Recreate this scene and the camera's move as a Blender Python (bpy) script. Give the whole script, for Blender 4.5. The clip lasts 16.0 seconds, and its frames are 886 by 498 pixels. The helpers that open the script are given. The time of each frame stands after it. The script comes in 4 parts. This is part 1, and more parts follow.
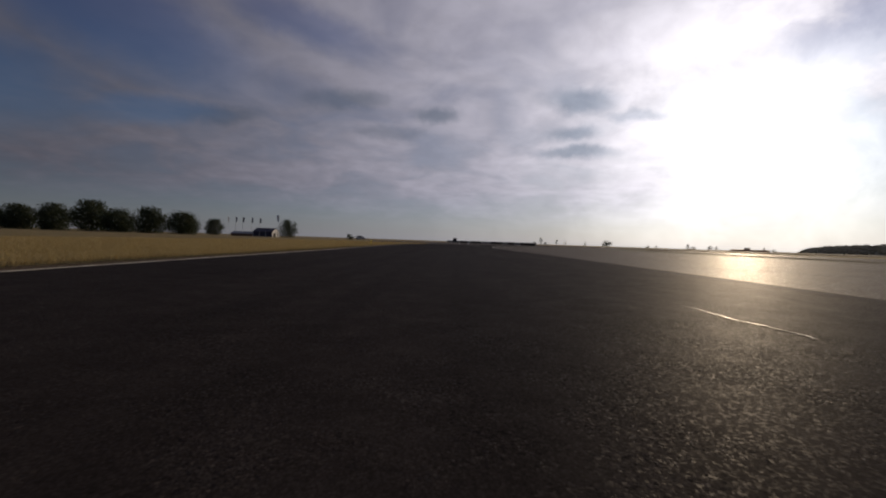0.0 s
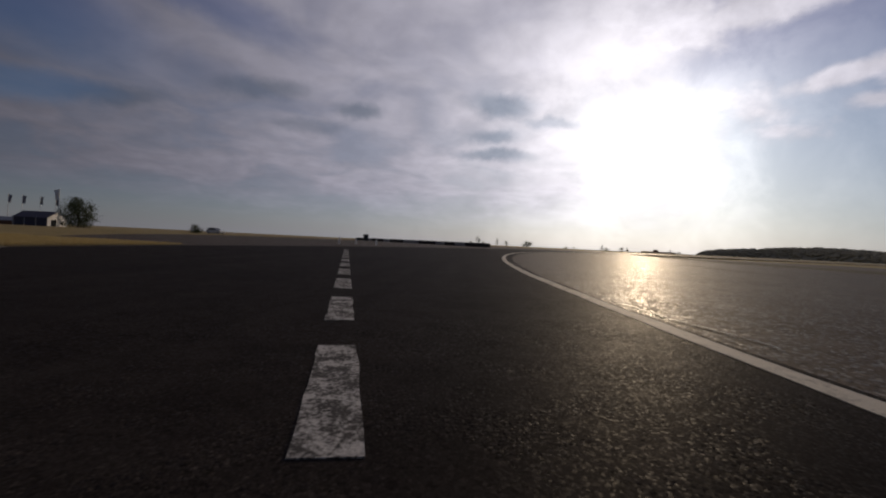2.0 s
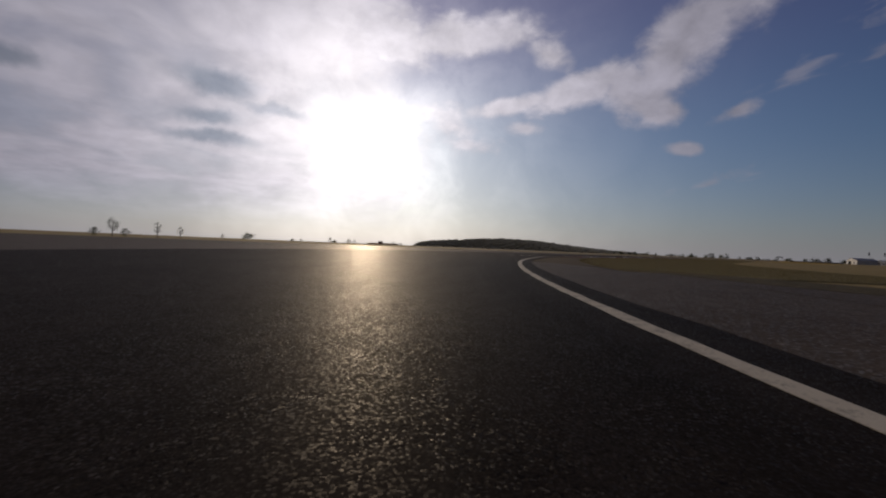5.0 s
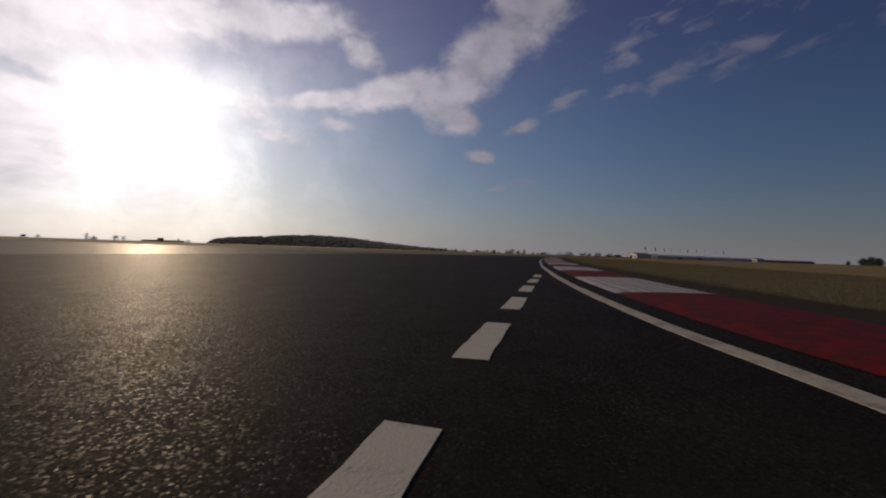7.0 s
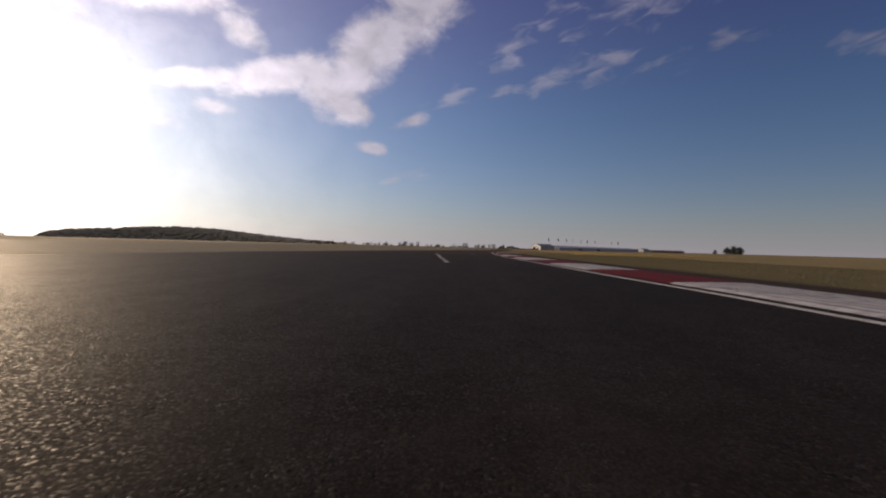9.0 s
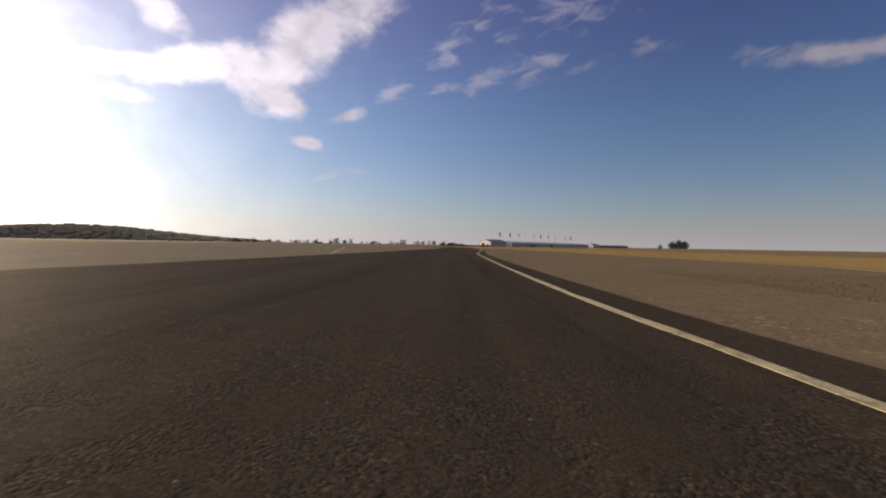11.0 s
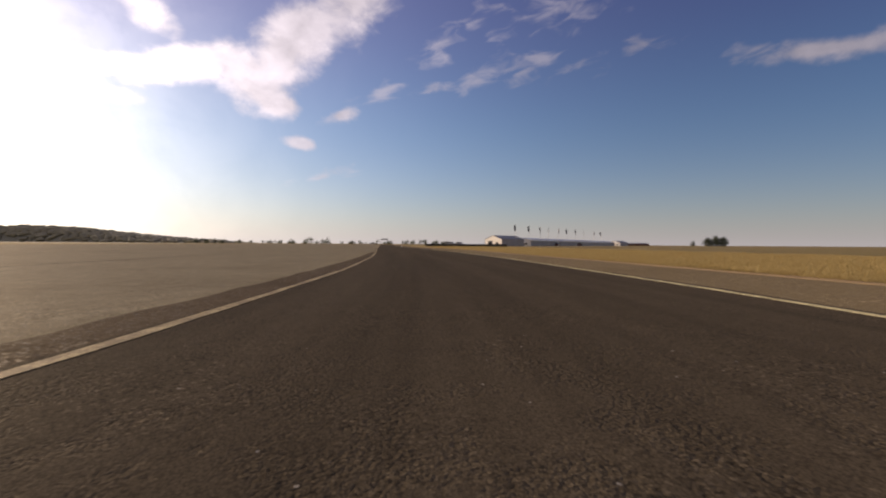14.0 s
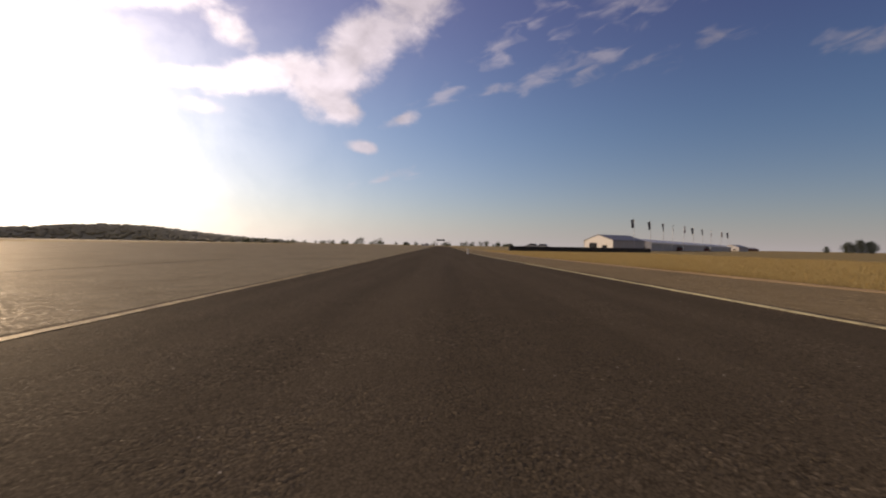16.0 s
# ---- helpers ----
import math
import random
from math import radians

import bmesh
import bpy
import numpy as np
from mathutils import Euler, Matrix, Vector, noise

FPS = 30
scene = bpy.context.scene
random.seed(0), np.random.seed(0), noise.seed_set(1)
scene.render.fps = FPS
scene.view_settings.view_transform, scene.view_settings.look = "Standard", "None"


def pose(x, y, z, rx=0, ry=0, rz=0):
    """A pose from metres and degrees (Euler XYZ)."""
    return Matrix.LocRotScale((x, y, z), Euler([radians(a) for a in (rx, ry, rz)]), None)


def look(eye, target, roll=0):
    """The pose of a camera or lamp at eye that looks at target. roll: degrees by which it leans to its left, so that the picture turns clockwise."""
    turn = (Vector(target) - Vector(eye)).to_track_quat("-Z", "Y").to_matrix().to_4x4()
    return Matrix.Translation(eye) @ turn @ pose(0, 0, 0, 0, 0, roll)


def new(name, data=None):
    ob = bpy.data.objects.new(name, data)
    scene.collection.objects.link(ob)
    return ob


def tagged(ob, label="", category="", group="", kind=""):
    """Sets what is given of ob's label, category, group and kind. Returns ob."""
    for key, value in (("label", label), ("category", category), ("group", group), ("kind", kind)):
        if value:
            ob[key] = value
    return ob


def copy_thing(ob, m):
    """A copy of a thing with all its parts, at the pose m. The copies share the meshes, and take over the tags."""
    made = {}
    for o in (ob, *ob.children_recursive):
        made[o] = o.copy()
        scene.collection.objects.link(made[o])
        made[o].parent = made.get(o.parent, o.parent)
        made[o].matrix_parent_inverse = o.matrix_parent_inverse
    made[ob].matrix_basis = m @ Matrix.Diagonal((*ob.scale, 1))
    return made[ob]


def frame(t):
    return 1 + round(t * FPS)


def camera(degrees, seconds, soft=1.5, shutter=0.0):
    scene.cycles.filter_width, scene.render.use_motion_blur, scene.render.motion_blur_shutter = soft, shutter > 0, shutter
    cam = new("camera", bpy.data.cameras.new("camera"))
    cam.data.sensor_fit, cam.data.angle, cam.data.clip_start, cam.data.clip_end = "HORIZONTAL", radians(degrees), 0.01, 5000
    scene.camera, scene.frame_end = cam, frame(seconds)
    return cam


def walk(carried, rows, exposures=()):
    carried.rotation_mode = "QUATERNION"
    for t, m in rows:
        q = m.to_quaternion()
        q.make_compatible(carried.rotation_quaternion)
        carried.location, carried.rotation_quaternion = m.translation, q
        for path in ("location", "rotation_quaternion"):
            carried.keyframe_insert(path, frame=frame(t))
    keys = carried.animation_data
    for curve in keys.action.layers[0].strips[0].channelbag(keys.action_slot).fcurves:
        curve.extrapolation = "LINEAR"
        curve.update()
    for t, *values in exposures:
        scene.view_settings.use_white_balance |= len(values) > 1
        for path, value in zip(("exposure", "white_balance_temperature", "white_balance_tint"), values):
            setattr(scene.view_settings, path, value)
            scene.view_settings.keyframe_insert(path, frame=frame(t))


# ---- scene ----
# The camera rides low on a car round a right-hand bend of an airfield circuit.
cam = camera(88.84, 16.0, soft=2.1, shutter=0.007)
RIDE = 0.55  # height of the lens over the asphalt
# seconds, x, y, yaw, pitch, roll
ROWS = [
    (0, 0.0, 0.0, -0.07, -1.03, 1.9), (0.5, 0.31, 14.07, -1.03, -0.97, 2.32), (1, 0.99, 27.94, -2.95, -0.91, 2.53),
    (1.5, 2.28, 41.59, -5.84, -0.94, 2.73), (2, 4.43, 54.95, -9.98, -0.82, 2.77), (2.5, 7.49, 67.92, -14.1, -0.71, 2.82),
    (3, 11.44, 80.4, -19.18, -0.63, 2.65), (3.5, 16.41, 92.24, -25.02, -0.52, 2.96), (4, 22.46, 103.3, -31.39, -0.55, 2.79),
    (4.5, 29.49, 113.46, -37.53, -0.43, 2.46), (5, 37.49, 122.77, -43.57, -0.29, 2.34), (5.5, 46.49, 131.23, -49.63, -0.14, 2.24),
    (6, 56.38, 138.73, -55.67, 0.01, 2.16), (6.5, 67.06, 145.17, -61.3, 0.14, 2.06), (7, 78.41, 150.52, -66.9, 0.24, 1.94),
    (7.5, 90.2, 154.82, -71.58, 0.08, 1.62), (8, 102.17, 158.28, -75.17, -0.14, 1.52), (8.5, 114.24, 161.05, -77.91, -0.16, 1.64),
    (9, 126.35, 163.24, -80.41, -0.31, 1.49), (9.5, 138.46, 164.9, -82.6, -0.35, 1.47), (10, 150.71, 166.18, -84.46, -0.41, 1.3),
    (10.5, 163.25, 167.13, -86.3, -0.48, 1.12), (11, 176.06, 167.77, -88.11, -0.54, 0.92), (11.5, 189.15, 168.08, -89.85, -0.6, 0.73),
    (12, 202.5, 168.07, -91.47, -0.65, 0.54), (12.5, 216.07, 167.87, -91.94, -0.62, 0.38), (13, 229.81, 167.7, -91.96, -0.54, 0.19),
    (13.5, 243.72, 167.74, -90.78, -0.61, 0.18), (14, 257.79, 168.26, -88.84, -0.62, 0.35), (14.5, 271.71, 169.37, -85.96, -0.56, 0.57),
    (15, 285.18, 170.96, -83.74, -0.54, 0.74), (15.5, 298.22, 172.82, -82.29, -0.5, 0.93), (16, 310.85, 174.77, -81.5, -0.47, 0.99),
]


def ride_pose(x, y, yaw, pitch, roll):
    a, p = radians(yaw), radians(pitch)
    ahead = Vector((-math.sin(a) * math.cos(p), math.cos(a) * math.cos(p), math.sin(p)))
    eye = Vector((x, y, RIDE))
    return look(eye, eye + ahead, roll)


walk(cam, [(t, ride_pose(*row)) for t, *row in ROWS],
     exposures=[(0, -1.2, 6500, 15), (1.7, -1.24, 6500, 15), (2.5, -1.34, 6500, 15), (4.7, -1.38, 6600, 16), (7.0, -1.36, 6750, 18), (7.5, -1.2, 6850, 19), (8.5, -0.7, 6900, 20), (9.7, -0.3, 6900, 18), (12, 0.02, 7300, 18), (13.5, 0.05, 7450, 19), (14.5, 0.07, 7500, 19), (15.2, 0.0, 7550, 19), (16, -0.1, 7600, 20)])

# ---- world, sun ----
SUN_AZ, SUN_EL = radians(33.7), radians(12.6)
SUN_DIR = Vector((math.sin(SUN_AZ) * math.cos(SUN_EL), math.cos(SUN_AZ) * math.cos(SUN_EL), math.sin(SUN_EL)))


class Graph:
    """Short hand for building node trees."""

    def __init__(self, tree):
        self.tree = tree
        tree.nodes.clear()

    def node(self, kind):
        return self.tree.nodes.new(kind)

    def put(self, socket, value):
        if isinstance(value, bpy.types.NodeSocket):
            self.tree.links.new(value, socket)
        else:
            socket.default_value = value

    def math(self, op, a, b=0.0, c=0.0, clamp=False):
        m = self.node("ShaderNodeMath")
        m.operation, m.use_clamp = op, clamp
        for n, v in enumerate((a, b, c)):
            self.put(m.inputs[n], v)
        return m.outputs[0]

    def vec(self, op, a, b=None, scale=None):
        m = self.node("ShaderNodeVectorMath")
        m.operation = op
        self.put(m.inputs[0], a)
        if b is not None:
            self.put(m.inputs[1], b)
        if scale is not None:
            self.put(m.inputs[3], scale)
        return m.outputs["Value"] if op in ("LENGTH", "DOT_PRODUCT") else m.outputs["Vector"]

    def xyz(self, x, y, z=0.0):
        m = self.node("ShaderNodeCombineXYZ")
        for n, v in enumerate((x, y, z)):
            self.put(m.inputs[n], v)
        return m.outputs[0]

    def split(self, v):
        m = self.node("ShaderNodeSeparateXYZ")
        self.put(m.inputs[0], v)
        return m.outputs

    def noise(self, at, scale, detail=4.0, rough=0.55, warp=0.0):
        m = self.node("ShaderNodeTexNoise")
        self.put(m.inputs["Vector"], at)
        for key, v in (("Scale", scale), ("Detail", detail), ("Roughness", rough), ("Distortion", warp)):
            m.inputs[key].default_value = v
        return m.outputs["Fac"]

    def cells(self, at, scale, feature="F1", out="Distance", rand=1.0):
        m = self.node("ShaderNodeTexVoronoi")
        m.feature = feature
        self.put(m.inputs["Vector"], at)
        m.inputs["Scale"].default_value = scale
        m.inputs["Randomness"].default_value = rand
        return m.outputs[out]

    def span(self, v, a, b, lo=0.0, hi=1.0, smooth=True):
        m = self.node("ShaderNodeMapRange")
        m.interpolation_type = "SMOOTHSTEP" if smooth else "LINEAR"
        for n, w in enumerate((v, a, b, lo, hi)):
            self.put(m.inputs[n], w)
        return m.outputs[0]

    def mix(self, fac, a, b, blend="MIX"):
        m = self.node("ShaderNodeMix")
        m.data_type, m.blend_type = "RGBA", blend
        self.put(m.inputs[0], fac)
        for socket, v in ((m.inputs[6], a), (m.inputs[7], b)):
            self.put(socket, v if isinstance(v, bpy.types.NodeSocket) else (*v, 1.0)[:4])
        return m.outputs[2]

    def ellipse(self, at, cx, cy, rx, ry, turn, hard=0.3):
        """1 inside a tilted ellipse, falling off to 0 round its rim."""
        m = self.node("ShaderNodeMapping")
        m.vector_type = "TEXTURE"
        self.put(m.inputs["Vector"], at)
        m.inputs["Location"].default_value = (cx, cy, 0)
        m.inputs["Rotation"].default_value = (0, 0, radians(turn))
        m.inputs["Scale"].default_value = (rx, ry, 1)
        return self.span(self.vec("LENGTH", m.outputs[0]), 1.3, hard)

    def core(self, at, cx, cy, rx, ry, turn):
        """1 in the middle of a tilted ellipse, 0 on its rim, below 0 outside."""
        m = self.node("ShaderNodeMapping")
        m.vector_type = "TEXTURE"
        self.put(m.inputs["Vector"], at)
        m.inputs["Location"].default_value = (cx, cy, 0)
        m.inputs["Rotation"].default_value = (0, 0, radians(turn))
        m.inputs["Scale"].default_value = (rx, ry, 1)
        return self.math("SUBTRACT", 1.0, self.vec("LENGTH", m.outputs[0]))

    def most(self, values):
        best = values[0]
        for v in values[1:]:
            best = self.math("MAXIMUM", best, v)
        return best


def build_world():
    world = bpy.data.worlds.new("sky")
    scene.world = world
    world.use_nodes = True
    g = Graph(world.node_tree)
    way = g.node("ShaderNodeTexCoord").outputs["Generated"]
    sky = g.node("ShaderNodeTexSky")
    sky.sky_type, sky.sun_disc = "NISHITA", False
    sky.sun_elevation, sky.sun_rotation = SUN_EL, SUN_AZ
    sky.air_density, sky.dust_density, sky.ozone_density = 1.0, 0.6, 2.5
    x, y, z = g.split(way)
    deg = 180 / math.pi
    az = g.math("MULTIPLY", g.math("ARCTAN2", x, y), deg)
    el = g.math("MULTIPLY", g.math("ARCSINE", z), deg)
    # angle to the sun, in degrees
    off = g.math("MULTIPLY", g.math("ARCCOSINE", g.math("MINIMUM", g.vec("DOT_PRODUCT", way, tuple(SUN_DIR)), 1.0)), deg)
    # cloud plane in degrees, bent by the wind
    big = g.noise(way, 7.0, 4.0, 0.6)
    small = g.noise(way, 26.0, 5.0, 0.6)
    paz = g.math("ADD", az, g.math("ADD", g.math("MULTIPLY_ADD", big, 3.2, -1.6), g.math("MULTIPLY_ADD", small, 1.2, -0.6)))
    pel = g.math("ADD", el, g.math("ADD", g.math("MULTIPLY_ADD", small, 0.6, -0.3), g.math("MULTIPLY_ADD", g.noise(way, 13.0, 4.0, 0.6), 1.6, -0.8)))
    plane = g.xyz(paz, pel, 0.0)
    calm = g.xyz(g.math("ADD", az, g.math("MULTIPLY_ADD", small, 1.0, -0.5)), g.math("ADD", el, g.math("MULTIPLY_ADD", big, 0.6, -0.3)), 0.0)
    # separate clouds in the blue half of the sky: azimuth, elevation, radii, tilt, weight
    banks = [
        (70.4, 22.6, 7.4, 3.6, 47, 1.0), (65.8, 18.4, 5.2, 3.1, -24, 1.0), (59.5, 18.9, 7.6, 2.1, 13, 1.0), (51.5, 17.4, 6.6, 1.15, 12, 0.9), (77.5, 30.0, 7.6, 4.8, 48, 1.0),
        (68.4, 16.2, 3.0, 1.5, -8, 1.0), (45.0, 24.8, 10.5, 2.4, 4, 1.0), (36.0, 24.5, 7.5, 3.4, -8, 1.0), (55.8, 22.8, 3.2, 1.5, -25, 0.7), (44.2, 15.0, 4.2, 1.9, -28, 0.45),
    ]
    puffs = [(53.0, 14.8, 2.7, 0.95, -5, 1.0), (71.3, 11.9, 2.3, 0.85, -8, 1.1), (76.2, 15.5, 2.7, 1.0, 24, 1.0), (46.2, 12.9, 3.2, 1.1, -8, 0.9), (129.5, 18.4, 8.0, 1.15, -5, 0.95), (136.0, 18.0, 5.5, 1.25, -2, 0.95)]
    wisps = [
        (93.3, 19.9, 3.4, 1.3, 14, 0.8), (99.0, 21.2, 4.0, 1.6, 8, 0.85), (88.0, 18.8, 3.6, 0.8, 6, 0.6), (104.5, 20.8, 2.6, 0.8, -6, 0.5), (88.0, 23.1, 3.0, 1.4, 28, 0.75),
        (91.5, 25.4, 3.0, 1.2, 32, 0.45), (112.2, 22.0, 2.8, 0.8, 2, 0.6), (81.0, 18.0, 3.4, 0.9, 16, 0.7), (102.5, 27.2, 6.0, 2.0, 5, 0.4), (74.0, 8.2, 3.0, 0.6, 14, 0.45), (123.5, 19.6, 3.0, 0.8, -6, 0.6),
    ]
    # billows eat into the rims; the wisps are torn along the wind
    billow = g.math("MULTIPLY_ADD", g.noise(g.vec("MULTIPLY", way, (1.0, 1.0, 1.5)), 15.0, 4.5, 0.56, 0.2), 2.0, -1.0)
    fibre = g.math("MULTIPLY_ADD", g.noise(g.xyz(g.math("MULTIPLY", az, 0.3), g.math("MULTIPLY_ADD", az, -0.12, g.math("MULTIPLY", el, 0.75)), 8.0), 1.0, 3.0, 0.52, 0.5), 2.0, -1.0)

    def body(at, rows):
        return g.most([g.math("MULTIPLY", g.core(at, *row[:5]), row[5]) for row in rows])

    solid = g.math("MULTIPLY_ADD", billow, 0.7, body(calm, banks))
    tuft = g.math("MULTIPLY_ADD", billow, 0.9, body(calm, puffs))
    veil = g.math("MULTIPLY_ADD", fibre, 1.5, body(calm, wisps))
    patch = g.most([g.span(solid, -0.24, 0.5, 0.0, 0.94), g.span(tuft, -0.12, 0.7, 0.0, 0.8), g.span(veil, -0.15, 1.1, 0.0, 0.5)])
    # broken sheet over the other half, with blue holes
    flat = g.vec("DIVIDE", way, g.xyz(g.math("ADD", z, 0.2), g.math("ADD", z, 0.2), 1.0))
    sheet_grain = g.noise(g.xyz(g.split(flat)[0], g.split(flat)[1], 0.0), 2.2, 3.5, 0.54, 0.5)
    fade = g.span(g.math("MULTIPLY_ADD", billow, 9.0, az), 43.0, 33.0)
    thick = g.span(sheet_grain, 0.28, 0.62, 0.68, 1.0)
    gaps = [
        (16.5, 17.0, 4.6, 1.7, -5, 1.0), (15.5, 13.3, 3.4, 1.0, 0, 0.9), (16, 11.1, 5.4, 0.9, 0, 0.9), (22.5, 15.0, 4.5, 0.8, -8, 0.7),
        (-1.5, 15.4, 3, 1.1, 0, 0.8), (-12.5, 16.4, 6, 1.4, 4, 0.7), (-7, 13.0, 5, 0.9, 0, 0.5), (-26, 13.2, 5, 1.2, 8, 0.6),
    ]
    open_sky = [(-33, 12.6, 8, 1.8, 8, 0.6), (-37, 21, 17, 5.5, -14, 0.72), (-48, 13, 11, 5, 0, 0.66), (-18, 24, 10, 2.4, -10, 0.55), (43.5, 19.9, 8.0, 2.9, 3, 1.0), (52, 9, 10, 4, 0, 0.8)]
    hole = g.most([g.math("MULTIPLY", g.ellipse(plane, *row[:5]), row[5]) for row in gaps])
    clear = g.most([g.math("MULTIPLY", g.ellipse(plane, *row[:5]), row[5]) for row in open_sky])
    sheet = g.math("MULTIPLY", g.math("MULTIPLY", fade, thick), g.math("SUBTRACT", 1.0, clear))
    cover = g.math("MAXIMUM", sheet, patch)
    # cloud brightness grows towards the sun
    near = g.math("EXPONENT", g.math("DIVIDE", off, -22.0))
    lit = g.math("ADD", CLOUD_BASE, g.math("MULTIPLY", near, CLOUD_SUN))
    curdled = g.noise(g.xyz(g.split(flat)[0], g.split(flat)[1], 0.0), 7.0, 4.0, 0.58, 0.3)
    lit = g.math("MULTIPLY", lit, g.math("MULTIPLY", g.span(sheet_grain, 0.3, 0.75, 0.84, 1.1), g.span(curdled, 0.32, 0.68, 0.94, 1.05)))
    lit = g.math("MULTIPLY", lit, g.math("MULTIPLY_ADD", patch, g.math("MULTIPLY_ADD", billow, 0.4, 0.06), 1.0))
    lit = g.math("MULTIPLY", lit, g.span(az, -48.0, -3.0, 0.56, 1.0))
    tone = g.mix(near, (0.875, 0.875, 1.07), (1.0, 0.985, 0.96))
    tone = g.mix(g.math("MULTIPLY", hole, g.math("MULTIPLY", fade, 0.85)), tone, (0.25, 0.335, 0.46))
    cloud = g.vec("SCALE", tone, scale=lit)
    air = g.vec("SCALE", sky.outputs[0], scale=SKY_GAIN)
    air = g.vec("MULTIPLY", air, (0.73, 0.98, 1.32))
    air = g.mix(g.span(el, 12.0, 32.0), air, g.vec("MULTIPLY", air, (1.08, 0.74, 0.92)))
    air = g.vec("SCALE", air, scale=g.span(off, 35.0, 80.0, 1.0, 0.92))
    # thin torn cloud before the sun breaks up its glow
    mottle = g.span(g.noise(way, 8.0, 5.0, 0.6, 0.4), 0.32, 0.68, 0.5, 1.5)
    halo = g.math("MULTIPLY", g.math("EXPONENT", g.math("DIVIDE", off, -18.0)), AUREOLE)
    halo = g.math("ADD", halo, g.math("MULTIPLY", g.math("MULTIPLY", g.math("EXPONENT", g.math("DIVIDE", off, -6.5)), mottle), 2.1))
    air = g.vec("ADD", air, g.vec("SCALE", (1.0, 0.97, 0.90), scale=halo))
    # haze near the horizon and the sun's aureole in it
    low = g.math("EXPONENT", g.math("DIVIDE", g.math("MAXIMUM", el, 0.0), g.math("MULTIPLY_ADD", near, -8.0, -4.1)))
    haze = g.vec("SCALE", g.mix(g.span(near, 0.05, 0.5), (0.93, 0.95, 1.04), (1.0, 0.98, 0.95)), scale=g.math("ADD", g.math("MULTIPLY_ADD", near, 1.3, g.math("MULTIPLY", g.span(az, -45.0, 5.0, 0.72, 1.0), HAZE_BASE)), g.math("MULTIPLY", g.math("EXPONENT", g.math("DIVIDE", off, -8.5)), HAZE_SUN)))
    air = g.mix(g.math("MULTIPLY", low, 0.92), air, haze)
    seen = g.mix(g.math("MULTIPLY", cover, g.span(el, 0.5, 7.0)), air, cloud)
    wide = g.math("MULTIPLY", g.math("EXPONENT", g.math("DIVIDE", off, -10.0)), GLOW_WIDE)
    wide = g.math("MULTIPLY", wide, g.math("MULTIPLY_ADD", g.math("MAXIMUM", cover, low), 0.85, 0.25))
    wide = g.math("MULTIPLY", wide, mottle)
    glow = g.math("ADD", g.math("MULTIPLY", g.math("EXPONENT", g.math("DIVIDE", off, -2.2)), GLOW_CORE), wide)
    seen = g.vec("ADD", seen, g.vec("SCALE", (1.0, 0.985, 0.95), scale=glow))
    back = g.node("ShaderNodeBackground")
    g.put(back.inputs[0], seen)
    back.inputs[1].default_value = 1.0
    g.put(g.node("ShaderNodeOutputWorld").inputs[0], back.outputs[0])


SKY_GAIN, CLOUD_BASE, CLOUD_SUN = 0.085, 0.35, 2.4
HAZE_BASE, HAZE_SUN = 0.42, 1.7
GLOW_CORE, GLOW_WIDE, AUREOLE = 4.6, 1.2, 0.58
build_world()

lamp = bpy.data.lights.new("sun", "SUN")
lamp.energy, lamp.angle, lamp.color = 3.4, radians(0.6), (1.0, 0.79, 0.52)
sun = new("sun", lamp)
sun.rotation_mode = "QUATERNION"
sun.rotation_quaternion = SUN_DIR.to_track_quat("Z", "Y")
sun.location = SUN_DIR * 200


# ---- materials ----
def material(name):
    m = bpy.data.materials.new(name)
    m.use_nodes = True
    g = Graph(m.node_tree)
    bsdf = g.node("ShaderNodeBsdfPrincipled")
    g.put(g.node("ShaderNodeOutputMaterial").inputs[0], bsdf.outputs[0])
    at = g.node("ShaderNodeTexCoord").outputs["Object"]
    return m, g, bsdf, at


def bump(g, bsdf, height, strength, distance, normal=None):
    b = g.node("ShaderNodeBump")
    b.inputs["Strength"].default_value, b.inputs["Distance"].default_value = strength, distance
    g.put(b.inputs["Height"], height)
    if normal is not None:
        g.put(b.inputs["Normal"], normal)
    g.put(bsdf.inputs["Normal"], b.outputs[0])


